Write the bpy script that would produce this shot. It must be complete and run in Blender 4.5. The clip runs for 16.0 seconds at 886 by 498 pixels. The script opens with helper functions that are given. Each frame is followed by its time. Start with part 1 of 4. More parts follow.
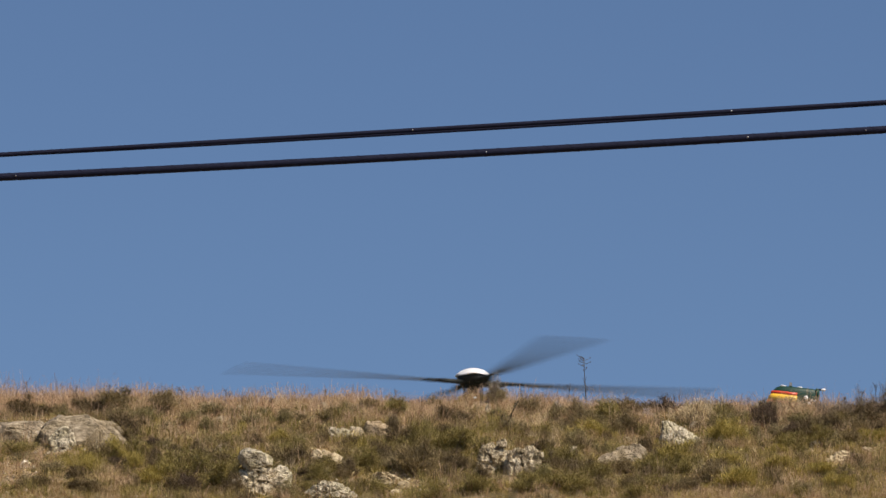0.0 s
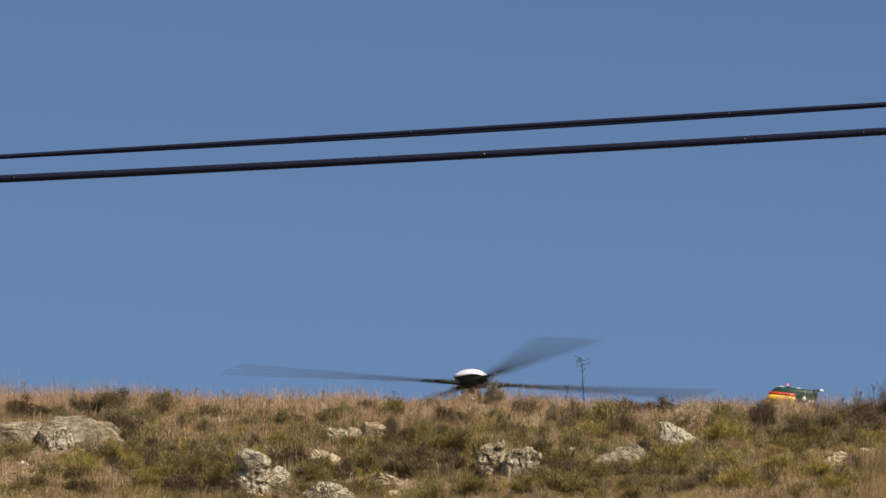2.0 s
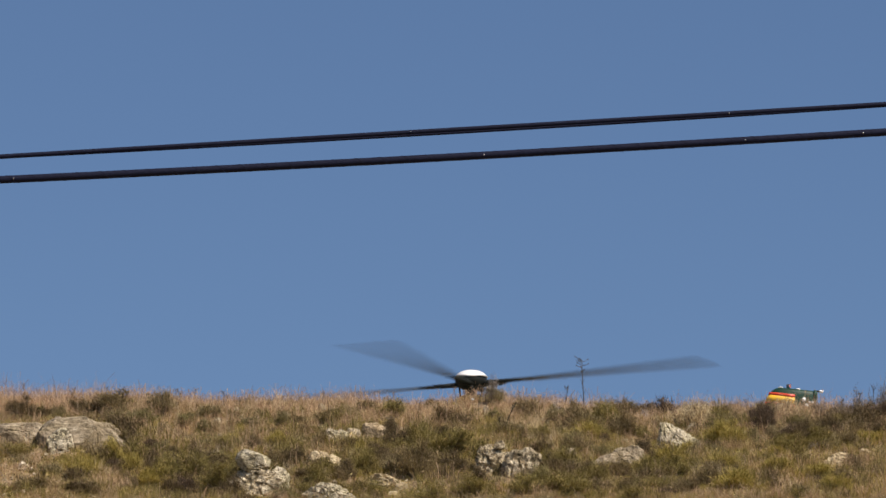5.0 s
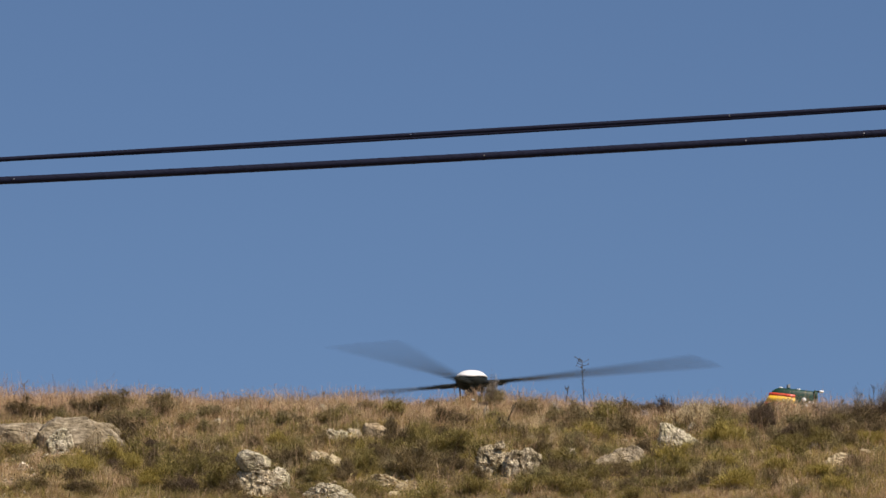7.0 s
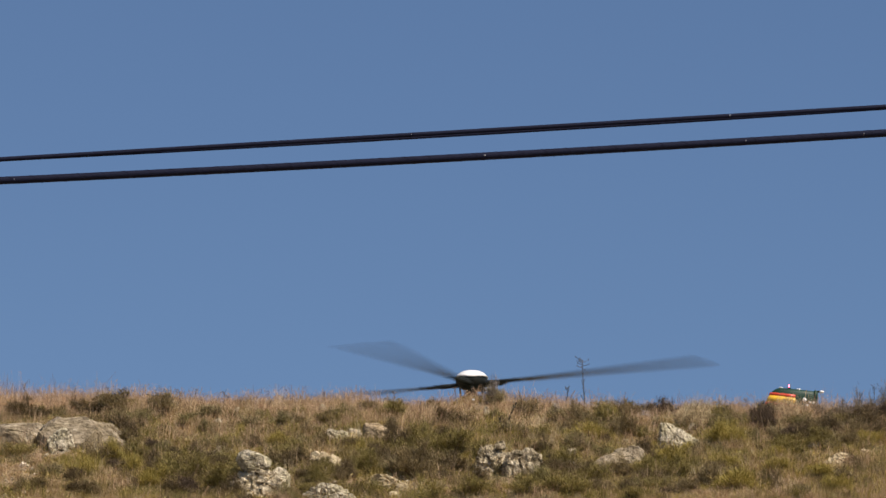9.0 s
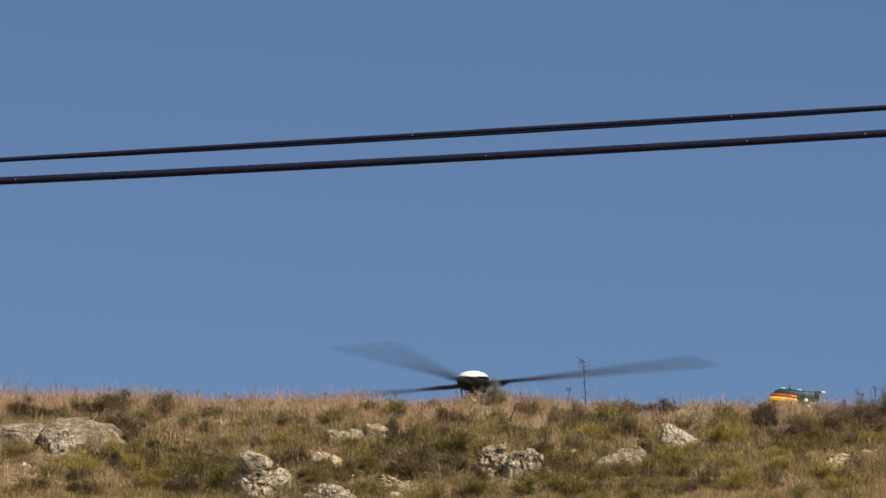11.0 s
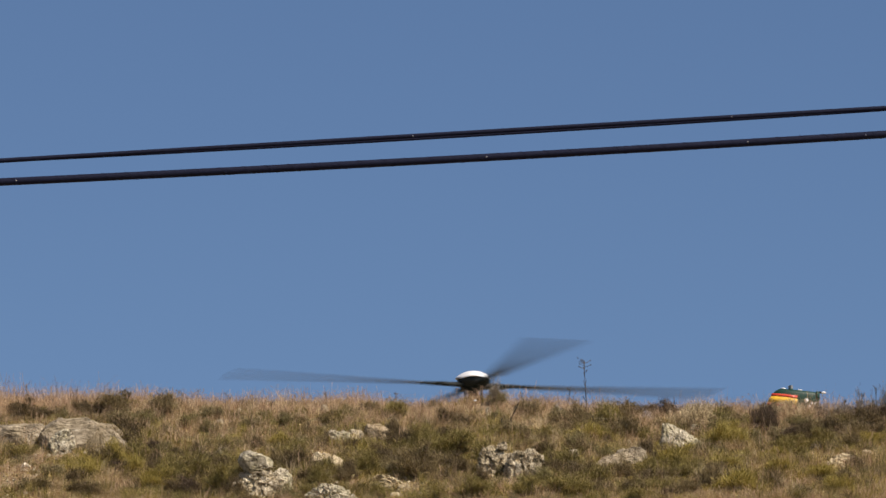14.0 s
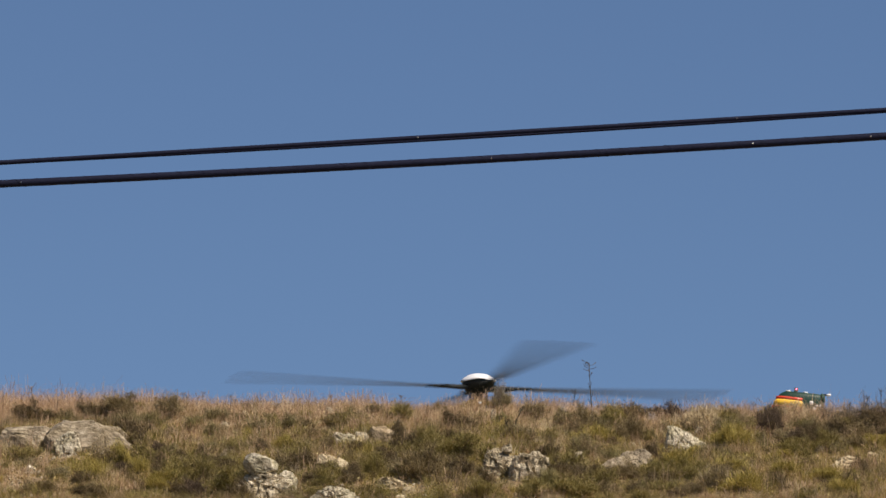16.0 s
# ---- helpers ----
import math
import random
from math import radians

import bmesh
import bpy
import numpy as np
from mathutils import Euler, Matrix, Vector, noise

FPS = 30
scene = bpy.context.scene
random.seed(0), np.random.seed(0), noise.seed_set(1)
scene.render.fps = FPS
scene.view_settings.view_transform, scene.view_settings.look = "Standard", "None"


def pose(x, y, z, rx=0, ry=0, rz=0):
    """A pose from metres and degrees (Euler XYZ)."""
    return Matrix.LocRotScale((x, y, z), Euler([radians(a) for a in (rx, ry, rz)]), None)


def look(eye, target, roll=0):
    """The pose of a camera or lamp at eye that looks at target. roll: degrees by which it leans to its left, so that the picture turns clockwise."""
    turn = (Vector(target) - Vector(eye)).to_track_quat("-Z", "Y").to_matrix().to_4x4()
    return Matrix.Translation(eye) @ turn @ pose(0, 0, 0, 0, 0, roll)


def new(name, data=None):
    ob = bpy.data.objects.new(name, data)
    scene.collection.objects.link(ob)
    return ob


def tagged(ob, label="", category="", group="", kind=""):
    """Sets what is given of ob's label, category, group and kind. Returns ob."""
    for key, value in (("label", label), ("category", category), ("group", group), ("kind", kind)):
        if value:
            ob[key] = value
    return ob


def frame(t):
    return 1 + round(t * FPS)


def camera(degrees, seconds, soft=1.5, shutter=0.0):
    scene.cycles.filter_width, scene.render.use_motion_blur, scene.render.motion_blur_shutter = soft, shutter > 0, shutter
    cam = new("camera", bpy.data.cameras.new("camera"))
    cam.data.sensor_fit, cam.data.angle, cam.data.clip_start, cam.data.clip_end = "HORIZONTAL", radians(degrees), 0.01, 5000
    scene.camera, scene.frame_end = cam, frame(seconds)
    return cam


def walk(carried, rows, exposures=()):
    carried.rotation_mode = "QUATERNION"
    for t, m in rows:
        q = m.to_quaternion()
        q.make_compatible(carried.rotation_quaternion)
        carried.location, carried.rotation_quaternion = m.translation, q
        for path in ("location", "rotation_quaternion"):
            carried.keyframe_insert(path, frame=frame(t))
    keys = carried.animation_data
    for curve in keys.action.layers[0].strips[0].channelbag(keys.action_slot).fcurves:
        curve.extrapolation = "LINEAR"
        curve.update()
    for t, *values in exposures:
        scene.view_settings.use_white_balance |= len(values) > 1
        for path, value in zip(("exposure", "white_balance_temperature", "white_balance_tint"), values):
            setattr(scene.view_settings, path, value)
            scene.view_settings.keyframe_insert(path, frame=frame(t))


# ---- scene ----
# ---- camera ----
LENS = 7.34
EYE = (0.0, 0.0, 1.6)
PITCH = 11.08
# seconds, pan and tilt of the tripod head in degrees
SHAKE = (
    (0.0, 0.0115, -0.0085), (0.5, 0.0130, -0.0165), (1.0, 0.0059, -0.0003), (1.5, 0.0, 0.0),
    (2.0, -0.0054, -0.0008), (2.5, -0.0128, -0.0005), (3.0, -0.0283, -0.0003), (3.5, -0.0241, 0.0136),
    (4.0, -0.0099, 0.0070), (6.5, -0.0062, 0.0047), (7.0, -0.0052, 0.0075), (7.5, 0.0021, 0.0070),
    (8.0, 0.0105, 0.0067), (8.5, 0.0120, 0.0070), (9.0, -0.0020, 0.0075), (11.5, 0.0103, 0.0141),
    (12.0, 0.0080, 0.0141), (12.5, -0.0095, 0.0166), (13.0, -0.0196, 0.0117), (13.5, -0.0011, 0.0144),
    (14.0, 0.0135, 0.0144), (14.5, 0.0292, 0.0141), (15.0, 0.0319, 0.0141), (15.5, 0.0485, 0.0149),
    (16.0, 0.0557, 0.0351),
)
cam = camera(LENS, 16.0, soft=1.5, shutter=0.22)
walk(cam, [(t, pose(*EYE, 90 + PITCH + tilt, 0, pan)) for t, pan, tilt in SHAKE], exposures=((0.0, 0.08, 6500, 15), (16.0, 0.08, 6500, 15)))

# ---- sky and sun ----
SUN_TO = Vector((0.50, -0.45, 0.80)).normalized()
world = bpy.data.worlds.new("sky")
scene.world = world
world.use_nodes = True
wn = world.node_tree.nodes
sky = wn.new("ShaderNodeTexSky")
sky.sky_type = "NISHITA"
sky.sun_disc = False
sky.sun_elevation = math.asin(SUN_TO.z)
sky.sun_rotation = math.atan2(SUN_TO.x, SUN_TO.y)
sky.altitude = 1500
sky.air_density = 1.0
sky.dust_density = 0.15
sky.ozone_density = 5.0
wn["Background"].inputs["Strength"].default_value = 0.069
depth = wn.new("ShaderNodeHueSaturation")
depth.inputs["Saturation"].default_value = 1.02
world.node_tree.links.new(sky.outputs["Color"], depth.inputs["Color"])
world.node_tree.links.new(depth.outputs["Color"], wn["Background"].inputs["Color"])
sun = new("sun", bpy.data.lights.new("sun", "SUN"))
sun.data.energy = 5.0
sun.data.angle = radians(0.53)
sun.data.color = (1.0, 0.91, 0.78)
sun.matrix_world = look((0, 0, 60), Vector((0, 0, 60)) - SUN_TO)


# ---- materials ----
def material(name, stops, scale=8.0, rough=0.8, bump=0.0, bump_scale=None, metal=0.0, by="", amount=0.5,
             patch=None, patch_scale=0.6, translucent=0.0, spec=0.3, stretch=(1, 1, 1), cracks=0.0):
    """A procedural surface: a colour ramp over two octaves of noise, mixed with a random per island or object."""
    m = bpy.data.materials.new(name)
    m.use_nodes = True
    nt = m.node_tree
    n, l = nt.nodes, nt.links
    p = n["Principled BSDF"]
    p.inputs["Roughness"].default_value = rough
    p.inputs["Metallic"].default_value = metal
    p.inputs["Specular IOR Level"].default_value = spec
    geo = n.new("ShaderNodeNewGeometry")
    mapping = n.new("ShaderNodeMapping")
    mapping.inputs["Scale"].default_value = stretch
    if by == "object":
        co = n.new("ShaderNodeTexCoord")
        l.new(co.outputs["Object"], mapping.inputs["Vector"])
    else:
        l.new(geo.outputs["Position"], mapping.inputs["Vector"])
    tex = n.new("ShaderNodeTexNoise")
    tex.inputs["Scale"].default_value = scale
    tex.inputs["Detail"].default_value = 6
    tex.inputs["Roughness"].default_value = 0.66
    l.new(mapping.outputs["Vector"], tex.inputs["Vector"])
    value = tex.outputs["Fac"]
    if by in ("island", "thing"):
        if by == "island":
            rand = geo.outputs["Random Per Island"]
        else:
            rand = n.new("ShaderNodeObjectInfo").outputs["Random"]
        mixer = n.new("ShaderNodeMix")
        mixer.inputs["Factor"].default_value = amount
        l.new(value, mixer.inputs["A"])
        l.new(rand, mixer.inputs["B"])
        value = mixer.outputs["Result"]
    ramp = n.new("ShaderNodeValToRGB")
    while len(ramp.color_ramp.elements) < len(stops):
        ramp.color_ramp.elements.new(0.5)
    for e, (at, rgb) in zip(ramp.color_ramp.elements, stops):
        e.position = at
        e.color = (*rgb, 1)
    l.new(value, ramp.inputs["Fac"])
    colour = ramp.outputs["Color"]
    if patch:
        big = n.new("ShaderNodeTexNoise")
        big.inputs["Scale"].default_value = patch_scale
        big.inputs["Detail"].default_value = 3
        l.new(geo.outputs["Position"], big.inputs["Vector"])
        edge = n.new("ShaderNodeMapRange")
        edge.inputs["From Min"].default_value = 0.42
        edge.inputs["From Max"].default_value = 0.62
        l.new(big.outputs["Fac"], edge.inputs["Value"])
        mx = n.new("ShaderNodeMix")
        mx.data_type = "RGBA"
        l.new(edge.outputs["Result"], mx.inputs["Factor"])
        l.new(colour, mx.inputs["A"])
        mul = n.new("ShaderNodeMix")
        mul.data_type = "RGBA"
        mul.blend_type = "MULTIPLY"
        mul.inputs["Factor"].default_value = 1.0
        l.new(colour, mul.inputs["A"])
        mul.inputs["B"].default_value = (*patch, 1)
        l.new(mul.outputs["Result"], mx.inputs["B"])
        colour = mx.outputs["Result"]
    if cracks:
        warp = n.new("ShaderNodeVectorMath")
        warp.operation = "MULTIPLY_ADD"
        warp.inputs[1].default_value = (0.16, 0.16, 0.16)
        l.new(tex.outputs["Color"], warp.inputs[0])
        l.new(mapping.outputs["Vector"], warp.inputs[2])
        cells = n.new("ShaderNodeTexVoronoi")
        cells.feature = "DISTANCE_TO_EDGE"
        cells.inputs["Scale"].default_value = cracks
        l.new(warp.outputs["Vector"], cells.inputs["Vector"])
        line = n.new("ShaderNodeMapRange")
        line.inputs["From Min"].default_value = 0.01
        line.inputs["From Max"].default_value = 0.06
        line.inputs["To Min"].default_value = 0.55
        l.new(cells.outputs["Distance"], line.inputs["Value"])
        dark = n.new("ShaderNodeMix")
        dark.data_type = "RGBA"
        dark.blend_type = "MULTIPLY"
        dark.inputs["Factor"].default_value = 1.0
        l.new(colour, dark.inputs["A"])
        l.new(line.outputs["Result"], dark.inputs["B"])
        colour = dark.outputs["Result"]
    l.new(colour, p.inputs["Base Color"])
    if bump:
        fine = n.new("ShaderNodeTexNoise")
        fine.inputs["Scale"].default_value = bump_scale or scale * 3
        fine.inputs["Detail"].default_value = 8
        l.new(mapping.outputs["Vector"], fine.inputs["Vector"])
        b = n.new("ShaderNodeBump")
        b.inputs["Strength"].default_value = bump
        b.inputs["Distance"].default_value = 0.03
        l.new(fine.outputs["Fac"], b.inputs["Height"])
        l.new(b.outputs["Normal"], p.inputs["Normal"])
    if translucent:
        t = n.new("ShaderNodeBsdfTranslucent")
        l.new(colour, t.inputs["Color"])
        mix = n.new("ShaderNodeMixShader")
        mix.inputs[0].default_value = translucent
        l.new(p.outputs[0], mix.inputs[1])
        l.new(t.outputs[0], mix.inputs[2])
        l.new(mix.outputs[0], n["Material Output"].inputs["Surface"])
    return m


EARTH = material("dry_earth", ((0.25, (0.13, 0.092, 0.056)), (0.5, (0.27, 0.195, 0.12)), (0.75, (0.42, 0.315, 0.20))),
                 scale=3.0, rough=0.95, bump=0.8, bump_scale=14, patch=(0.75, 0.8, 0.55), spec=0.1)
ROCK = material("limestone", ((0.33, (0.081, 0.069, 0.049)), (0.42, (0.292, 0.244, 0.164)), (0.51, (0.563, 0.473, 0.324)), (0.66, (0.850, 0.749, 0.542))),
                scale=12.0, rough=0.93, bump=1.0, bump_scale=42, patch=(0.74, 0.72, 0.64), patch_scale=3.2, spec=0.15, cracks=7.0)
ROCK_TAN = material("lichened_limestone", ((0.30, (0.112, 0.088, 0.058)), (0.40, (0.303, 0.234, 0.148)), (0.52, (0.494, 0.390, 0.254)), (0.70, (0.764, 0.624, 0.435))),
                    scale=11.0, rough=0.95, bump=1.0, bump_scale=34, patch=(0.74, 0.70, 0.60), patch_scale=2.6, spec=0.15, cracks=4.0)
ROCK_GREY = material("smooth_grey_limestone", ((0.30, (0.100, 0.080, 0.052)), (0.42, (0.235, 0.192, 0.130)), (0.56, (0.345, 0.286, 0.196)), (0.70, (0.600, 0.512, 0.370))),
                     scale=8.0, rough=0.95, bump=0.7, bump_scale=26, patch=(0.80, 0.78, 0.72), patch_scale=3.0, spec=0.15)
ROCK_PALE = material("bleached_limestone", ((0.33, (0.13, 0.113, 0.082)), (0.43, (0.38, 0.33, 0.235)), (0.55, (0.60, 0.53, 0.385)), (0.70, (0.80, 0.72, 0.55))),
                     scale=14.0, rough=0.93, bump=1.0, bump_scale=40, patch=(0.80, 0.80, 0.70), patch_scale=4.0, spec=0.15, cracks=6.0)
ROCK_WARM = material("ochre_limestone", ((0.3, (0.155, 0.114, 0.070)), (0.45, (0.417, 0.333, 0.200)), (0.7, (0.640, 0.551, 0.360))),
                     scale=6.0, rough=0.95, bump=0.9, bump_scale=20, spec=0.15)
CHIP = material("limestone_chips", ((0.15, (0.20, 0.165, 0.115)), (0.5, (0.44, 0.375, 0.265)), (0.9, (0.74, 0.65, 0.49))), scale=30, rough=0.95, by="island", amount=0.7, spec=0.1)
COVER = material("scrub_cover", ((0.12, (0.064, 0.057, 0.015)), (0.5, (0.222, 0.193, 0.051)), (0.88, (0.521, 0.431, 0.132))),
                 scale=2.5, rough=0.8, by="island", amount=0.6, patch=(0.85, 0.74, 0.66), patch_scale=1.6, translucent=0.25, spec=0.15)
HERB = material("herb_leaf", ((0.12, (0.044, 0.036, 0.011)), (0.45, (0.216, 0.167, 0.046)), (0.66, (0.586, 0.409, 0.135)), (0.86, (0.850, 0.763, 0.340))),
                scale=2.2, rough=0.8, by="island", amount=0.8, translucent=0.25, spec=0.15)
STRAW = material("dry_grass", ((0.15, (0.209, 0.126, 0.073)), (0.5, (0.520, 0.342, 0.194)), (0.8, (0.833, 0.671, 0.424))),
                 scale=2.2, rough=0.8, by="island", amount=0.55, patch=(0.78, 0.80, 0.62), patch_scale=0.9, translucent=0.3, spec=0.2)
SEED = material("seed_heads", ((0.15, (0.322, 0.191, 0.114)), (0.5, (0.566, 0.387, 0.233)), (0.85, (0.800, 0.604, 0.397))),
                scale=2.0, rough=0.85, by="island", amount=0.6, translucent=0.35, spec=0.15)
HEATH = material("grey_brown_herb", ((0.12, (0.108, 0.087, 0.045)), (0.5, (0.297, 0.245, 0.127)), (0.8, (0.507, 0.420, 0.225)), (0.96, (0.836, 0.705, 0.416))),
                 scale=3.0, rough=0.85, by="island", amount=0.7, patch=(0.80, 0.84, 0.66), patch_scale=1.1, translucent=0.25, spec=0.12)
GREEN = material("olive_grass", ((0.15, (0.156, 0.121, 0.032)), (0.5, (0.402, 0.314, 0.083)), (0.85, (0.845, 0.667, 0.231))),
                 scale=2.0, rough=0.8, by="island", amount=0.55, patch=(0.78, 0.76, 0.55), patch_scale=1.3, translucent=0.3, spec=0.2)
LEAF = {
    "olive": material("olive_leaf", ((0.1, (0.087, 0.072, 0.021)), (0.5, (0.240, 0.203, 0.058)), (0.78, (0.411, 0.325, 0.107)), (0.95, (0.667, 0.505, 0.193))),
                      scale=5, by="island", amount=0.75, rough=0.75, translucent=0.25),
    "lime": material("yellow_green_leaf", ((0.1, (0.157, 0.123, 0.027)), (0.5, (0.377, 0.306, 0.070)), (0.9, (0.674, 0.525, 0.160))),
                     scale=5, by="island", amount=0.75, rough=0.75, translucent=0.3),
    "brown": material("brown_leaf", ((0.1, (0.080, 0.060, 0.029)), (0.5, (0.218, 0.167, 0.079)), (0.78, (0.361, 0.275, 0.128)), (0.95, (0.551, 0.421, 0.203))),
                      scale=5, by="island", amount=0.75, rough=0.85, translucent=0.2),
    "dark": material("dark_leaf", ((0.1, (0.050, 0.036, 0.018)), (0.5, (0.138, 0.102, 0.049)), (0.8, (0.251, 0.184, 0.088)), (0.96, (0.419, 0.317, 0.154))),
                     scale=5, by="island", amount=0.75, rough=0.85, translucent=0.2),
    "umber": material("umber_leaf", ((0.1, (0.045, 0.030, 0.020)), (0.5, (0.105, 0.073, 0.045)), (0.8, (0.185, 0.130, 0.080)), (0.96, (0.330, 0.240, 0.150))),
                      scale=5, by="island", amount=0.75, rough=0.85, translucent=0.15),
    "heath": HEATH,
    "thistle": material("silver_thistle", ((0.1, (0.20, 0.185, 0.17)), (0.5, (0.42, 0.39, 0.37)), (0.9, (0.66, 0.62, 0.60))),
                        scale=5, by="island", amount=0.75, rough=0.85, translucent=0.2),
    "twiggy": material("grey_leaf", ((0.1, (0.10, 0.085, 0.065)), (0.5, (0.21, 0.175, 0.13)), (0.9, (0.36, 0.30, 0.22))),
                       scale=5, by="island", amount=0.75, rough=0.85, translucent=0.2),
    "pale": material("pale_leaf", ((0.1, (0.342, 0.261, 0.141)), (0.5, (0.608, 0.486, 0.281)), (0.9, (0.779, 0.648, 0.407))),
                     scale=5, by="island", amount=0.75, rough=0.85, translucent=0.25),
}
TWIG = material("twig_bark", ((0.3, (0.09, 0.065, 0.045)), (0.7, (0.24, 0.18, 0.12))), scale=30, rough=0.9, spec=0.1)
TWIG_DARK = material("dead_stalk", ((0.3, (0.046, 0.039, 0.027)), (0.7, (0.117, 0.098, 0.064))), scale=30, rough=0.9, spec=0.1)
RUBBER = material("cable_sheath", ((0.3, (0.006, 0.008, 0.022)), (0.7, (0.010, 0.012, 0.032))), scale=60, spec=0.15, rough=0.7, bump=0.2, bump_scale=200)
STEEL = material("galvanised_clip", ((0.3, (0.45, 0.45, 0.46)), (0.7, (0.7, 0.7, 0.7))), scale=90, rough=0.3, metal=0.9)
WOOD = material("tarred_wood", ((0.3, (0.07, 0.05, 0.035)), (0.7, (0.19, 0.14, 0.10))), scale=5, rough=0.9, bump=0.5, stretch=(6, 6, 0.4))
PAINT_GREEN = material("dark_green_paint", ((0.3, (0.010, 0.040, 0.026)), (0.7, (0.016, 0.055, 0.036))), scale=3, rough=0.5, spec=0.3, by="object")
PAINT_WHITE = material("white_paint", ((0.3, (0.80, 0.80, 0.78)), (0.7, (0.87, 0.87, 0.85))), scale=4, rough=0.35, spec=0.5, by="object")
PAINT_RED = material("red_paint", ((0.3, (0.58, 0.055, 0.025)), (0.7, (0.66, 0.07, 0.03))), scale=4, rough=0.35, spec=0.5, by="object")
PAINT_YELLOW = material("yellow_paint", ((0.3, (0.78, 0.46, 0.03)), (0.7, (0.85, 0.52, 0.05))), scale=4, rough=0.35, spec=0.5, by="object")
PAINT_GREY = material("grey_paint", ((0.3, (0.20, 0.21, 0.21)), (0.7, (0.26, 0.27, 0.27))), scale=30, rough=0.6, by="object")
BLADE = material("blade_composite", ((0.3, (0.070, 0.078, 0.082)), (0.7, (0.10, 0.108, 0.112))), scale=5, rough=0.5, by="object")
HUB_METAL = material("hub_metal", ((0.3, (0.010, 0.013, 0.012)), (0.7, (0.030, 0.034, 0.030))), scale=12, rough=0.6, metal=0.2, by="object")
GLASS_DARK = material("smoked_glazing", ((0.3, (0.015, 0.018, 0.02)), (0.7, (0.02, 0.024, 0.027))), scale=2, rough=0.08, spec=0.6, by="object")
GLOW = bpy.data.materials.new("beacon_light")
GLOW.use_nodes = True
GLOW.node_tree.nodes["Principled BSDF"].inputs["Base Color"].default_value = (0.8, 0.1, 0.1, 1)
GLOW.node_tree.nodes["Principled BSDF"].inputs["Emission Color"].default_value = (1.0, 0.026, 0.048, 1)
GLOW.node_tree.nodes["Principled BSDF"].inputs["Emission Strength"].default_value = 55.0


# ---- ground ----
PROFILE_Y = np.array((-4000.0, 30, 45, 60, 80, 100, 106, 110, 113, 115.5, 118, 122, 138, 160, 400, 4000))
PROFILE_Z = np.array((0.0, 0.0, 1.2, 4.6, 10.6, 16.45, 18.38, 19.83, 20.85, 21.5, 21.86, 22.08, 22.93, 22.93, 22.0, 0.0))


def smooth_profile():
    y = np.arange(0, 200, 0.25)
    z = np.interp(y, PROFILE_Y, PROFILE_Z)
    k = np.hanning(15)
    pad = np.pad(z, 7, mode="edge")
    return y, np.convolve(pad, k / k.sum(), mode="valid")


FINE_Y, FINE_Z = smooth_profile()


def waves(x, y):
    """Small humps of the slope, in metres."""
    return (0.07 * np.sin(1.3 * x + 0.7 * y + 1) * np.sin(0.9 * y - 0.5 * x) + 0.045 * np.sin(3.1 * x - 1.1 * y)
            * np.cos(2.3 * y + 0.8 * x) + 0.02 * np.sin(7.3 * x + 2.1 * y) * np.sin(6.1 * y - 3.0 * x))


def height(x, y):
    """Height of the ground; takes numbers or arrays."""
    x, y = np.asarray(x, float), np.asarray(y, float)
    near = (y > 0) & (y < 199)
    z = np.where(near, np.interp(y, FINE_Y, FINE_Z), np.interp(y, PROFILE_Y, PROFILE_Z))
    on_slope = np.clip((y - 40) / 20, 0, 1) * np.clip((132 - y) / 8, 0, 1)
    z = z + on_slope * waves(x, y)
    z = z + 0.17 * np.exp(-((x - 0.65) / 0.75) ** 2 - ((y - 115.3) / 1.2) ** 2)
    z = z - 0.012 * np.exp(-((x - 5.7) / 0.7) ** 2) * on_slope
    z = z - 0.065 * np.clip((y - 110.5) / 4, 0, 1) * on_slope
    return z - 0.017 * np.clip(x, -9, 9) * on_slope


def from_arrays(name, verts, faces, mat, parent=None, smooth=False):
    """A mesh object from arrays of points and of faces with the same number of corners."""
    me = bpy.data.meshes.new(name)
    verts, faces = np.asarray(verts, np.float32), np.asarray(faces, np.int32)
    n, k = faces.shape
    me.vertices.add(len(verts))
    me.vertices.foreach_set("co", verts.ravel())
    me.loops.add(n * k)
    me.loops.foreach_set("vertex_index", faces.ravel())
    me.polygons.add(n)
    me.polygons.foreach_set("loop_start", np.arange(0, n * k, k, dtype=np.int32))
    me.polygons.foreach_set("loop_total", np.full(n, k, np.int32))
    me.update(calc_edges=True)
    me.polygons.foreach_set("use_smooth", np.full(n, smooth))
    me.materials.append(mat)
    ob = new(name, me)
    ob.parent = parent
    return ob


def part(name, bm, mat, parent=None, label="", smooth=True):
    """Links a bmesh as one mesh object under its thing."""
    me = bpy.data.meshes.new(name)
    bmesh.ops.recalc_face_normals(bm, faces=bm.faces)
    bm.to_mesh(me)
    bm.free()
    for p in me.polygons:
        p.use_smooth = smooth
    me.materials.append(mat)
    ob = new(name, me)
    ob.parent = parent
    if label:
        tagged(ob, label)
    return ob


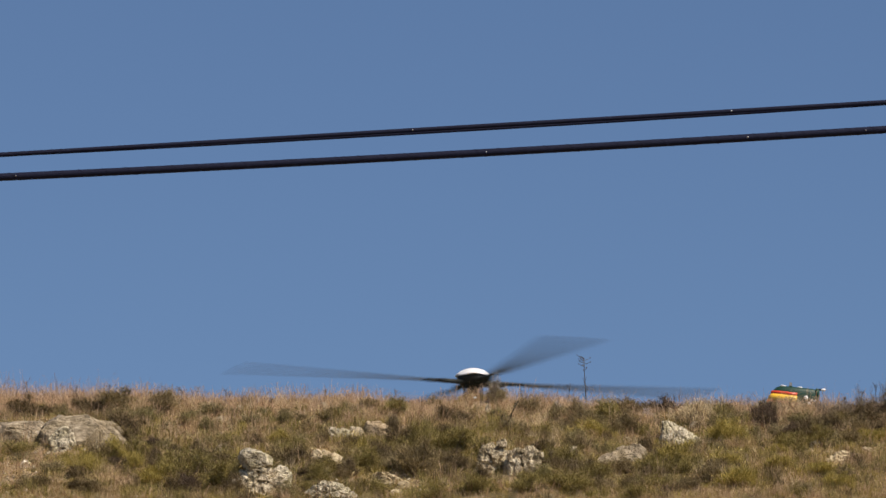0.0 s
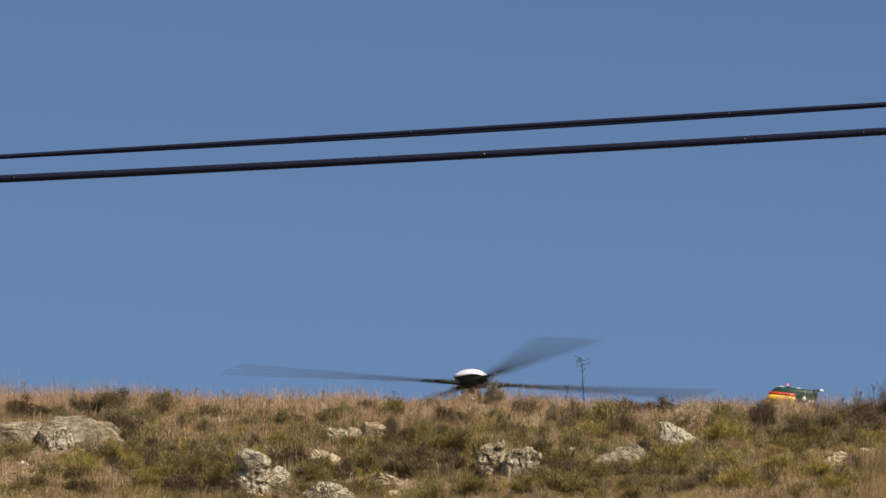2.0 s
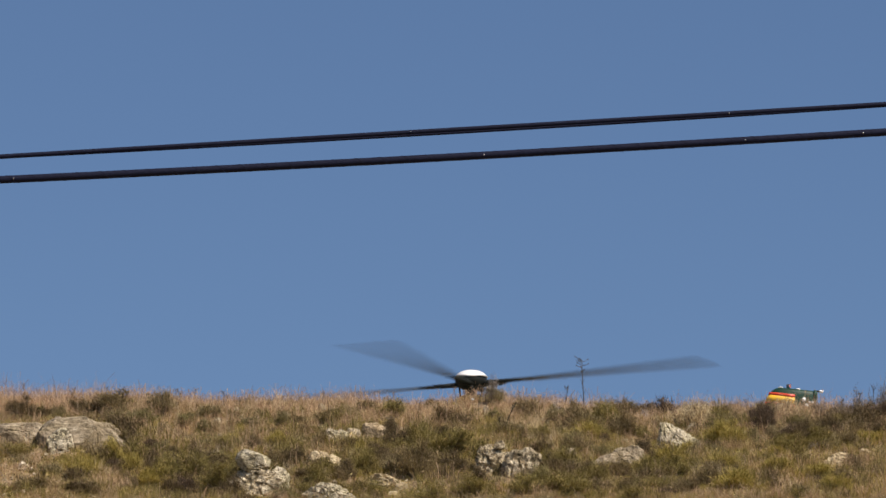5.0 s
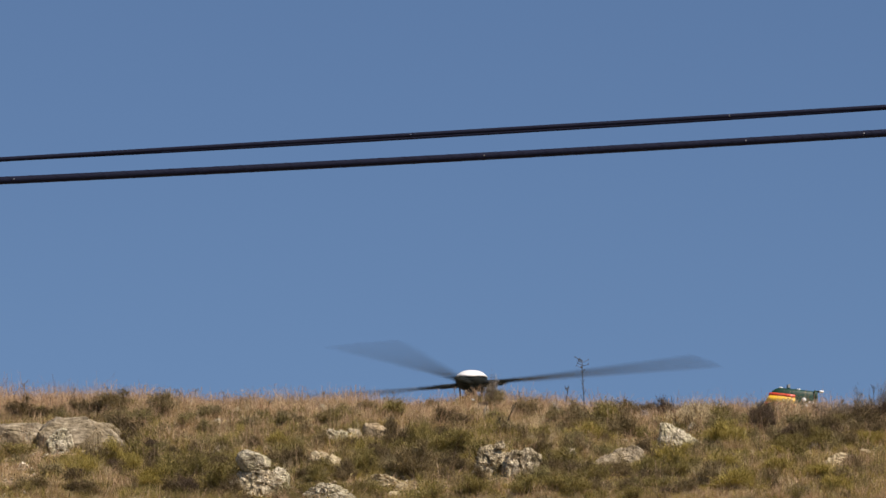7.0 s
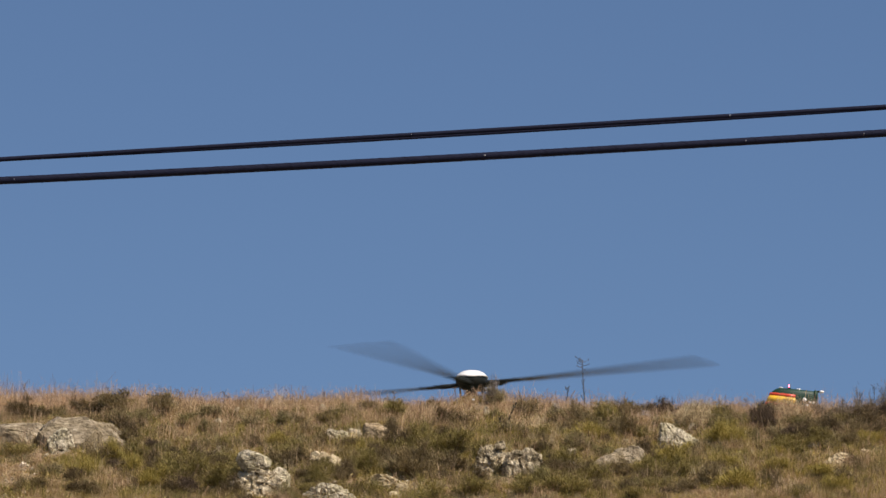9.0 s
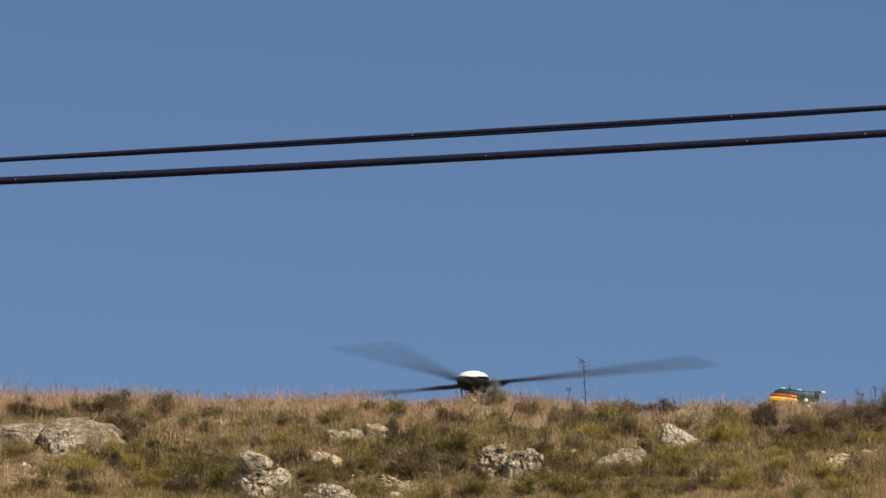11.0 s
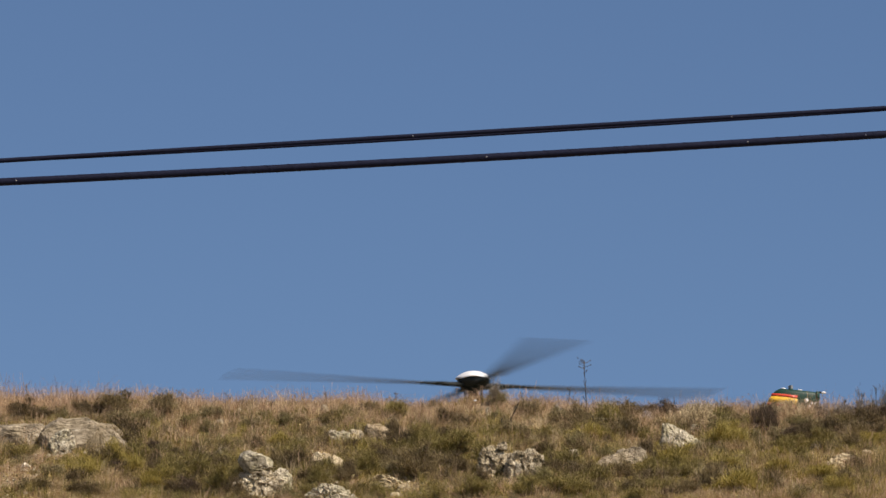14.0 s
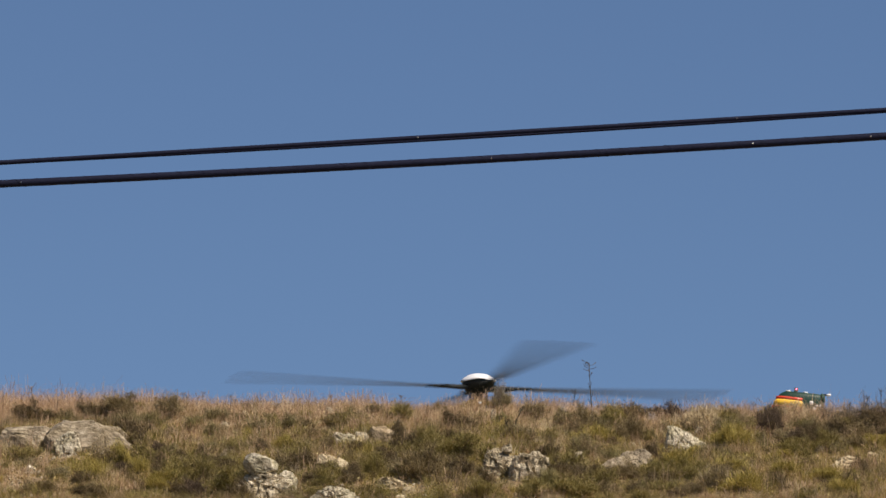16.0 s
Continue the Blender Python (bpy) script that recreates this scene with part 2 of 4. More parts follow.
def sweep(bm, points, radii, sides=6):
    """A closed tube through points."""
    rings = []
    pts = [Vector(p) for p in points]
    for i, p in enumerate(pts):
        d = (pts[min(i + 1, len(pts) - 1)] - pts[max(i - 1, 0)]).normalized()
        a = d.orthogonal().normalized() if not rings else (axis - d * axis.dot(d)).normalized()
        axis = a
        b = d.cross(a)
        r = float(radii[i] if hasattr(radii, "__len__") else radii)
        rings.append([bm.verts.new(p + r * (math.cos(u) * a + math.sin(u) * b))
                      for u in (2 * math.pi * s / sides for s in range(sides))])
    for r0, r1 in zip(rings, rings[1:]):
        for s in range(sides):
            bm.faces.new((r0[s], r0[(s + 1) % sides], r1[(s + 1) % sides], r1[s]))
    bm.faces.new(rings[0][::-1])
    bm.faces.new(rings[-1])
    return bm


def loft(bm, rings):
    """A skin over rings of points, closed at both ends."""
    made = [[bm.verts.new(p) for p in ring] for ring in rings]
    n = len(made[0])
    for r0, r1 in zip(made, made[1:]):
        for s in range(n):
            bm.faces.new((r0[s], r0[(s + 1) % n], r1[(s + 1) % n], r1[s]))
    bm.faces.new(made[0][::-1])
    bm.faces.new(made[-1])
    return bm


def lathe(bm, profile, sides=32, m=Matrix()):
    """A body of revolution about z from (radius, z) pairs."""
    rings = [[m @ Vector((r * math.cos(2 * math.pi * s / sides), r * math.sin(2 * math.pi * s / sides), z)) for s in range(sides)]
             for r, z in profile]
    return loft(bm, rings)


def build_ground():
    far = np.array((-4000.0, -1500, -600, -250, -120, -60, -30, -18, -13))
    xs = np.concatenate((far, np.arange(-10, 10.01, 0.12), -far[::-1]))
    ys = np.concatenate((np.array((-4000.0, -1200, -300, -80, -20, 0, 15)), np.arange(28, 100, 3.0), np.arange(101, 121, 0.12),
                         np.arange(122, 146, 1.5), np.array((150.0, 160, 180, 199, 260, 400, 900, 2000, 4000))))
    gx, gy = np.meshgrid(xs, ys)
    v = np.stack((gx, gy, height(gx, gy)), -1).reshape(-1, 3)
    i = np.arange(len(xs) * len(ys)).reshape(len(ys), len(xs))
    f = np.stack((i[:-1, :-1], i[:-1, 1:], i[1:, 1:], i[1:, :-1]), -1).reshape(-1, 4)
    tagged(from_arrays("ground", v, f, EARTH, smooth=True), "dry stony hillside earth rising to a ridge", "ground", kind="structure")


build_ground()


# green hollows of the slope: x, y, half widths
LUSH = ((-1.49, 110.5, 0.64, 1.0), (-1.63, 107.7, 0.54, 1.1), (-0.84, 109.4, 0.45, 1.6), (0.63, 112.0, 0.47, 1.5), (1.13, 111.2, 0.37, 1.1),
        (2.40, 112.0, 0.51, 0.9), (2.76, 113.6, 0.34, 0.7), (4.66, 111.9, 0.42, 1.2), (4.03, 108.9, 0.54, 0.6), (6.69, 112.0, 0.51, 1.6),
        (6.26, 108.4, 0.63, 1.0), (4.60, 107.4, 0.53, 0.6), (-5.68, 108.3, 0.40, 0.8), (-5.32, 110.0, 0.27, 0.5),
        (-4.89, 108.6, 0.27, 0.6), (-4.03, 107.5, 0.71, 0.9), (-3.42, 107.7, 0.36, 1.3), (-2.35, 107.8, 0.36, 0.6),
        (1.50, 108.3, 0.63, 1.0), (2.50, 108.9, 0.50, 0.8), (0.06, 108.5, 0.45, 1.4), (3.29, 108.3, 0.45, 0.8))
# trodden spots of bare soil
BARE = ((-6.3, 106.5, 0.7, 0.7), (-6.7, 109.0, 0.5, 0.5), (-4.75, 106.8, 0.35, 0.5), (-0.52, 107.4, 0.30, 0.7), (1.97, 109.4, 0.26, 0.5), (-6.5, 107.9, 0.60, 0.9), (6.46, 109.9, 0.40, 0.5), (-3.4, 112.9, 0.30, 0.6))


# ---- rocks ----
STONE_FOOT = []


def rock(x, y, w, d, h, seed, mat=None, rugged=0.5, sink=0.25, z=None, tilt=0.0, wedge=0.0, boxy=0.72, label="weathered pale limestone boulder in the grass"):
    bm = bmesh.new()
    bmesh.ops.create_icosphere(bm, subdivisions=5 if w > 0.6 else 4, radius=1)
    off = Vector((seed * 7.3, seed * 3.1, seed * 5.7))
    rng = np.random.default_rng(seed + 400)
    cuts = []
    for _ in range(int(12 + 14 * rugged)):
        n = Vector(rng.normal(0, 1, 3)).normalized()
        cuts.append((n, rng.uniform(0.74 - 0.14 * rugged, 0.95)))
    for v in bm.verts:
        p = v.co.copy()
        q = Vector([math.copysign(abs(c) ** boxy, c) for c in p])
        q *= 0.9 + noise.noise(p * 1.2 + off) * 0.30
        for n, far in cuts:
            over = q.dot(n) - far
            if over > 0:
                q -= n * over
        grain = Vector((p.x * w, p.y * d, p.z * h)) * (2.6 / (w + d + h))
        crack = noise.voronoi(grain * (2.0 + 1.5 * rugged) + off)[0]
        seam = max(0.0, 0.16 - (crack[1] - crack[0])) * 2.2 * rugged * rugged
        pits = noise.noise(grain * 5.5 + off) * 0.06 * (0.3 + rugged) + noise.fractal(grain * 11 + off, 0.7, 2.0, 4) * 0.05 * (0.3 + rugged)
        q *= 1 + pits - seam
        q.z *= 1 - wedge * p.x
        v.co = q
    lo = [min(v.co[i] for v in bm.verts) for i in range(3)]
    hi = [max(v.co[i] for v in bm.verts) for i in range(3)]
    for v in bm.verts:
        v.co = Vector([((v.co[i] - lo[i]) / (hi[i] - lo[i]) - 0.5) * s for i, s in enumerate((w, d, h))])
    base = float(height(x, y)) if z is None else z
    if w > 0.35:
        STONE_FOOT.append((x, y - 0.65, 0.42 * w, 0.65))
    ob = part("rock", bm, mat or ROCK, smooth=False)
    ob.matrix_world = pose(x, y, base + h * (0.5 - sink), 0, tilt, seed * 47 % 30 - 15)
    return tagged(ob, label, "rock", "rocks on the hillside")


# ---- shrubs ----
VARIANTS = {}
SHRUB_LABEL = {
    "olive": "low olive-green wild shrub on the dry slope",
    "lime": "yellow-green bushy herb clump on the slope",
    "brown": "half-dry brownish scrub bush in the grass",
    "dark": "dark twiggy scrub bush in the grass",
    "umber": "dense dark umber-brown bush in the dry grass",
    "pale": "dried pale straw-coloured thistle bush",
    "thistle": "small silvery-grey thistle among the dry grass",
    "heath": "low grey-brown heath cushion in the dry grass",
    "twiggy": "tall airy grey twiggy bush on the ridge",
}


def shrub_meshes(kind, number):
    """Stems and leaves of one bush, a metre wide and a metre high."""
    rng = np.random.default_rng(sum(map(ord, kind)) * 10 + number)
    bm = bmesh.new()
    tips = []
    for i in range(24):
        u = rng.uniform(0, 2 * math.pi)
        lean = 0.5 * math.sqrt(rng.uniform(0.02, 1))
        top = rng.uniform(0.5, 1.05) * (1 - 0.9 * lean ** 2 * 2) * (0.8 + 0.3 * math.sin(2 * u + number))
        lean *= 0.85 + 0.3 * math.sin(3 * u + 2 * number)
        a = Vector((0.1 * lean * math.cos(u), 0.1 * lean * math.sin(u), -0.1))
        c = Vector((lean * math.cos(u), lean * math.sin(u), max(top, 0.2)))
        b = a.lerp(c, 0.5) + Vector(rng.uniform(-0.06, 0.06, 3))
        sweep(bm, (a, b, c), (0.014, 0.010, 0.004), 4)
        tips.append((b, c))
        for _ in range(3):
            s = b.lerp(c, rng.uniform(0, 0.7))
            e = s + Vector((rng.normal(0, 0.09), rng.normal(0, 0.09), rng.uniform(0.05, 0.2)))
            sweep(bm, (s, e), (0.007, 0.003), 3)
            tips.append((s, e))
    stems = bpy.data.meshes.new("branchwork")
    bm.to_mesh(stems)
    bm.free()
    stems.materials.append(TWIG)
    upright = {"olive": 0.9, "lime": 1.6, "brown": 1.0, "dark": 0.8, "umber": 1.4, "pale": 0.7, "heath": 0.7, "thistle": 0.9, "twiggy": 1.0}[kind]
    count = {"olive": 8500, "lime": 8500, "brown": 8000, "dark": 8500, "umber": 13000, "pale": 4200, "heath": 7500, "thistle": 3000, "twiggy": 2600}[kind] // (1 if number < 4 else 3)
    pick = rng.integers(0, len(tips), count)
    ta = np.array([t[0] for t in tips])[pick]
    tb = np.array([t[1] for t in tips])[pick]
    s = rng.uniform(0, 1.12, (count, 1))
    at = ta + (tb - ta) * s + rng.normal(0, 0.058, (count, 3))
    at[:, 2] = np.maximum(at[:, 2], 0.01)
    way = rng.normal(0, 1, (count, 3)) + np.array((0, 0, upright))
    way += {"lime": 3.2, "twiggy": 2.5}.get(kind, 1.9) * (tb - ta) / np.linalg.norm(tb - ta, axis=1, keepdims=True)
    way /= np.linalg.norm(way, axis=1, keepdims=True)
    side = np.cross(way, rng.normal(0, 1, (count, 3)))
    side /= np.linalg.norm(side, axis=1, keepdims=True)
    length = rng.uniform(0.04, 0.135, (count, 1)) * (1.5 if kind == "lime" else 1.0)
    wide = rng.uniform(0.0022, 0.0052, (count, 1)) * (1.15 if number < 4 else 2.0)
    v = np.stack((at - side * wide, at + side * wide, at + way * length), 1).reshape(-1, 3)
    f = np.arange(count * 3).reshape(-1, 3)
    leaves = from_arrays("foliage", v, f, LEAF[kind])
    data = leaves.data
    bpy.data.objects.remove(leaves)
    return stems, data


def shrub(kind, x, y, w, h, small=False):
    made = VARIANTS.setdefault(kind, [])
    turn = (x * 137.0 + y * 71.0) % 360
    which = int(abs(x * 31 + y * 17)) % 4 + (4 if small else 0)
    while len(made) <= which:
        made.append(shrub_meshes(kind, len(made)))
    root = new("shrub")
    stems, leaves = made[which]
    new("branchwork", stems).parent = root
    new("foliage", leaves).parent = root
    root.matrix_world = pose(x, y, float(height(x, y)) - 0.02, 0, 0, turn) @ Matrix.Diagonal((w, w, h, 1))
    return tagged(root, SHRUB_LABEL[kind], "shrub", "scrub bushes on the slope")


# ---- grass ----
def grass(name, mat, clumps, each, low, high, seed, wide, label, keep, plume=0.0, girth=0.09):
    """Tussocks of bent tapered blades scattered over the top of the slope."""
    rng = np.random.default_rng(seed)
    tries = clumps * 12
    cx = rng.uniform(-8.6, 8.6, tries)
    cy = rng.uniform(104.4, 118.6, tries)
    ok = rng.uniform(0, 1, tries) < keep(cx, cy)
    cx, cy = cx[ok][:clumps], cy[ok][:clumps]
    size = rng.uniform(0.5, 1.2, len(cx)) * (1 + 0.28 * np.sin(2.3 * cx + 1.7 * np.sin(1.9 * cy)) * np.sin(2.9 * cy + cx))
    n = len(cx) * each
    who = np.repeat(np.arange(len(cx)), each)
    u = rng.uniform(0, 2 * math.pi, n)
    out = np.abs(rng.normal(0, girth, n)) * size[who]
    x = cx[who] + np.cos(u) * out
    y = cy[who] + np.sin(u) * out
    u = u + rng.normal(0, 0.7, n)
    tall = rng.uniform(low, high, n) * size[who]
    lean = tall * np.abs(rng.normal(0.2, 0.6, n))
    dx, dy = np.cos(u) * lean, np.sin(u) * lean
    a = rng.uniform(0, math.pi, n)
    half = wide * rng.uniform(0.6, 1.4, n) / 2
    sx, sy = np.cos(a) * half, np.sin(a) * half * 0.6
    z = height(x, y) - 0.02
    mz, tz = z + tall * 0.62, z + tall * (1 - 0.25 * np.minimum(lean / tall, 1.5))
    mx, my, tx, ty = x + dx * 0.35, y + dy * 0.35, x + dx, y + dy
    if not plume:
        rows = [(x - sx, y - sy, z), (x + sx, y + sy, z), (mx + sx * 0.8, my + sy * 0.8, mz), (mx - sx * 0.8, my - sy * 0.8, mz), (tx, ty, tz)]
        v = np.stack([np.stack(r, 1) for r in rows], 1).reshape(-1, 3)
        b = np.arange(n)[:, None] * 5
        f = np.concatenate((b + np.array((0, 1, 2)), b + np.array((0, 2, 3)), b + np.array((3, 2, 4))), 1).reshape(-1, 3)
        return tagged(from_arrays(name, v, f, mat), label, "grass", kind="stuff")
    head = np.where(rng.uniform(0, 1, n) < plume, 1.5, 0.3)
    rows = [(x - sx, y - sy, z), (x + sx, y + sy, z), (mx + sx * 0.8, my + sy * 0.8, mz), (mx - sx * 0.8, my - sy * 0.8, mz),
            (tx + sx * head, ty + sy * head, tz), (tx - sx * head, ty - sy * head, tz)]
    v = np.stack([np.stack(r, 1) for r in rows], 1).reshape(-1, 3)
    b = np.arange(n)[:, None] * 6
    f = np.concatenate((b + np.array((0, 1, 2, 3)), b + np.array((3, 2, 4, 5))), 1).reshape(-1, 4)
    return tagged(from_arrays(name, v, f, mat), label, "grass", kind="stuff")


def field(spots, x, y):
    """How far a place lies inside soft oval spots, 0 to 1."""
    out = np.zeros_like(x)
    for sx, sy, rx, ry in spots:
        out = np.maximum(out, np.exp(-((x - sx) / rx) ** 2 - ((y - sy) / ry) ** 2))
    return out


def open_ground(x, y):
    """Thin growth on bare soil and before the larger stones."""
    return (1 - 0.85 * field(BARE, x, y)) * (1 - 0.8 * field(STONE_FOOT, x, y))


def crest(x, y):
    return np.clip((y - 103.0) / 9.0, 0.3, 1.0) * (1 - 0.75 * field(LUSH, x, y)) * open_ground(x, y)


def lower(x, y):
    return (0.07 + 0.93 * field(LUSH, x, y)) * np.clip((114.5 - y) / 2.0, 0.05, 1.0) * open_ground(x, y)


def low_herbs(x, y):
    spots = np.sin(2.3 * x + 1.9 * np.sin(0.9 * y + 1)) * np.sin(1.4 * y + 1.6 * np.sin(1.2 * x))
    return np.clip(0.6 + 0.6 * spots, 0.1, 1.0) * np.clip((114.6 - y) / 2.0, 0.12, 1.0) * open_ground(x, y) * np.where((x < -5.0) & (y < 109.6), 0.7, 1.0)


REEDS = ((0.78, 105.7, 0.40, 0.5), (6.72, 107.2, 0.40, 0.6), (-2.55, 105.2, 0.35, 0.4), (-6.35, 106.1, 0.40, 0.5),
         (5.2, 106.4, 0.5, 0.5), (-0.1, 113.0, 0.3, 0.5), (-1.6, 112.3, 0.3, 0.5))


def reed_spots(x, y):
    return field(REEDS, x, y)


def tail_straw(x, y):
    return field(((5.95, 115.0, 0.42, 0.4), (6.5, 115.0, 0.3, 0.4)), x, y)


def ridge_only(x, y):
    return np.clip((y - 110.5) / 4.0, 0.10, 1.0)


def ridge_ends(x, y):
    return np.clip((y - 112.8) / 1.5, 0.0, 1.0) * np.maximum(np.clip((-4.4 - x) / 1.6, 0.0, 1.0), 0.7 * np.clip((x - 4.8) / 1.6, 0.0, 1.0))


def everywhere(x, y):
    return open_ground(x, y)


def scrub_patches(x, y):
    spots = np.sin(1.9 * x + 1.3 * np.sin(1.1 * y)) * np.sin(1.7 * y + 1.2 * np.sin(1.5 * x) + 0.6)
    return np.clip(0.35 + 0.8 * spots + 0.3 * field(LUSH, x, y), 0.05, 1.0) * np.clip((113.5 - y) / 2.5, 0.06, 1.0) * open_ground(x, y)


def bare_side(x, y):
    return np.clip((-3.6 - x) / 2.0, 0.0, 1.0) * np.clip((110.0 - y) / 2.0, 0.0, 1.0) * open_ground(x, y)


def right_low(x, y):
    return np.clip((x - 1.0) / 1.5, 0.0, 1.0) * np.clip((110.8 - y) / 2.0, 0.0, 1.0) * open_ground(x, y)


def tufted(x, y):
    """Thick in the green hollows and thin on the crest."""
    return np.clip((113.6 - y) / 3.0, 0.10, 1.0) * (0.3 + 0.7 * field(LUSH, x, y)) * open_ground(x, y)


def yellow_side(x, y):
    return np.clip((x - 1.6) / 3.0, 0.06, 1.0) * np.clip((112.5 - y) / 4.0, 0.03, 1.0) * (0.25 + 0.75 * field(LUSH, x, y)) * open_ground(x, y)


def herb_leaves(count, seed):
    """Tiny leaves and husks of low herbs at every angle among the grass."""
    rng = np.random.default_rng(seed)
    x, y = rng.uniform(-8.4, 8.4, count), rng.uniform(104.6, 117.5, count)
    z = height(x, y) + rng.uniform(0.0, 0.20, count) * (0.6 + 0.4 * np.sin(4.1 * x + 2 * y) * np.sin(3.7 * y - x))
    at = np.stack((x, y, z), 1)
    way = rng.normal(0, 1, (count, 3))
    way /= np.linalg.norm(way, axis=1, keepdims=True)
    side = np.cross(way, rng.normal(0, 1, (count, 3)))
    side /= np.linalg.norm(side, axis=1, keepdims=True)
    size = rng.uniform(0.008, 0.022, (count, 1)) * np.where(rng.uniform(0, 1, (count, 1)) < 0.06, 2.0, 1.0)
    v = np.stack((at - side * size * 0.35, at + side * size * 0.35, at + way * size), 1).reshape(-1, 3)
    tagged(from_arrays("herb_leaves", v, np.arange(count * 3).reshape(-1, 3), HERB), "tiny mixed leaves and husks of low herbs", "herbs", kind="stuff")


# ---- cables ----
def cable_line(z0, slope, bow, dip=0.0):
    """Points of a cable that hangs between its poles, dense in the middle."""
    xs = np.concatenate((np.arange(-18, -2.5, 0.5), np.arange(-2.5, 2.5, 0.06), np.arange(2.5, 18.01, 0.5)))
    return [Vector((x, 25.0, z0 + slope * x + bow * x * x - dip * max(0.0, 1 - ((x - 0.2) / 1.75) ** 2))) for x in xs]


def cable(z0, slope, bow, radius, label, lash=0.0, clips=(), twin=None):
    root = new("cable")
    pts = cable_line(z0, slope, bow)
    part("sheath", sweep(bmesh.new(), pts, radius, 12), RUBBER, root)
    if twin:
        line = [p - Vector((0, 0, radius * 0.35)) for p in cable_line(z0, slope, bow, twin[1])]
        part("second_strand", sweep(bmesh.new(), line, twin[0], 8), RUBBER, root)
    if lash:
        line = []
        for i in range(int(6.0 / 0.006)):
            x = -3.0 + i * 0.006
            u = x / lash * 2 * math.pi
            r = radius
            line.append(Vector((x, 25 + r * math.cos(u), z0 + slope * x + bow * x * x + r * math.sin(u))))
        part("lashing_wire", sweep(bmesh.new(), line, 0.0012, 4), RUBBER, root)
    for x in clips:
        z = z0 + slope * x + bow * x * x
        bm = bmesh.new()
        lathe(bm, ((0.0005, -0.0025), (0.0022, -0.0016), (0.0022, 0.0016), (0.0005, 0.0025)), 8, Matrix.Translation((0, -radius * 0.97, 0)))
        clip = part("clip", bm, STEEL, root, "small bright metal tie")
        clip.matrix_basis = pose(x, 25, z, 0, 90 - math.degrees(math.atan(slope)), 0)
    return tagged(root, label, "cable", "overhead cables")


def pole(x, tall):
    root = new("utility_pole")
    g = float(height(x, 25.15))
    bm = bmesh.new()
    sweep(bm, ((x, 25.15, g - 0.5), (x, 25.15, g + tall * 0.5), (x, 25.15, g + tall)), (0.14, 0.12, 0.10), 14)
    part("post", bm, WOOD, root)
    return tagged(root, "weathered dark wooden utility pole carrying cables", "utility pole", "utility poles")


# ---- helicopter ----
def oval(x, y, z, ry, rz, n=24, power=0.8):
    out = []
    for s in range(n):
        u = 2 * math.pi * s / n
        c, d = math.cos(u), math.sin(u)
        out.append((x, y + ry * math.copysign(abs(c) ** power, c), z + rz * math.copysign(abs(d) ** power, d)))
    return out


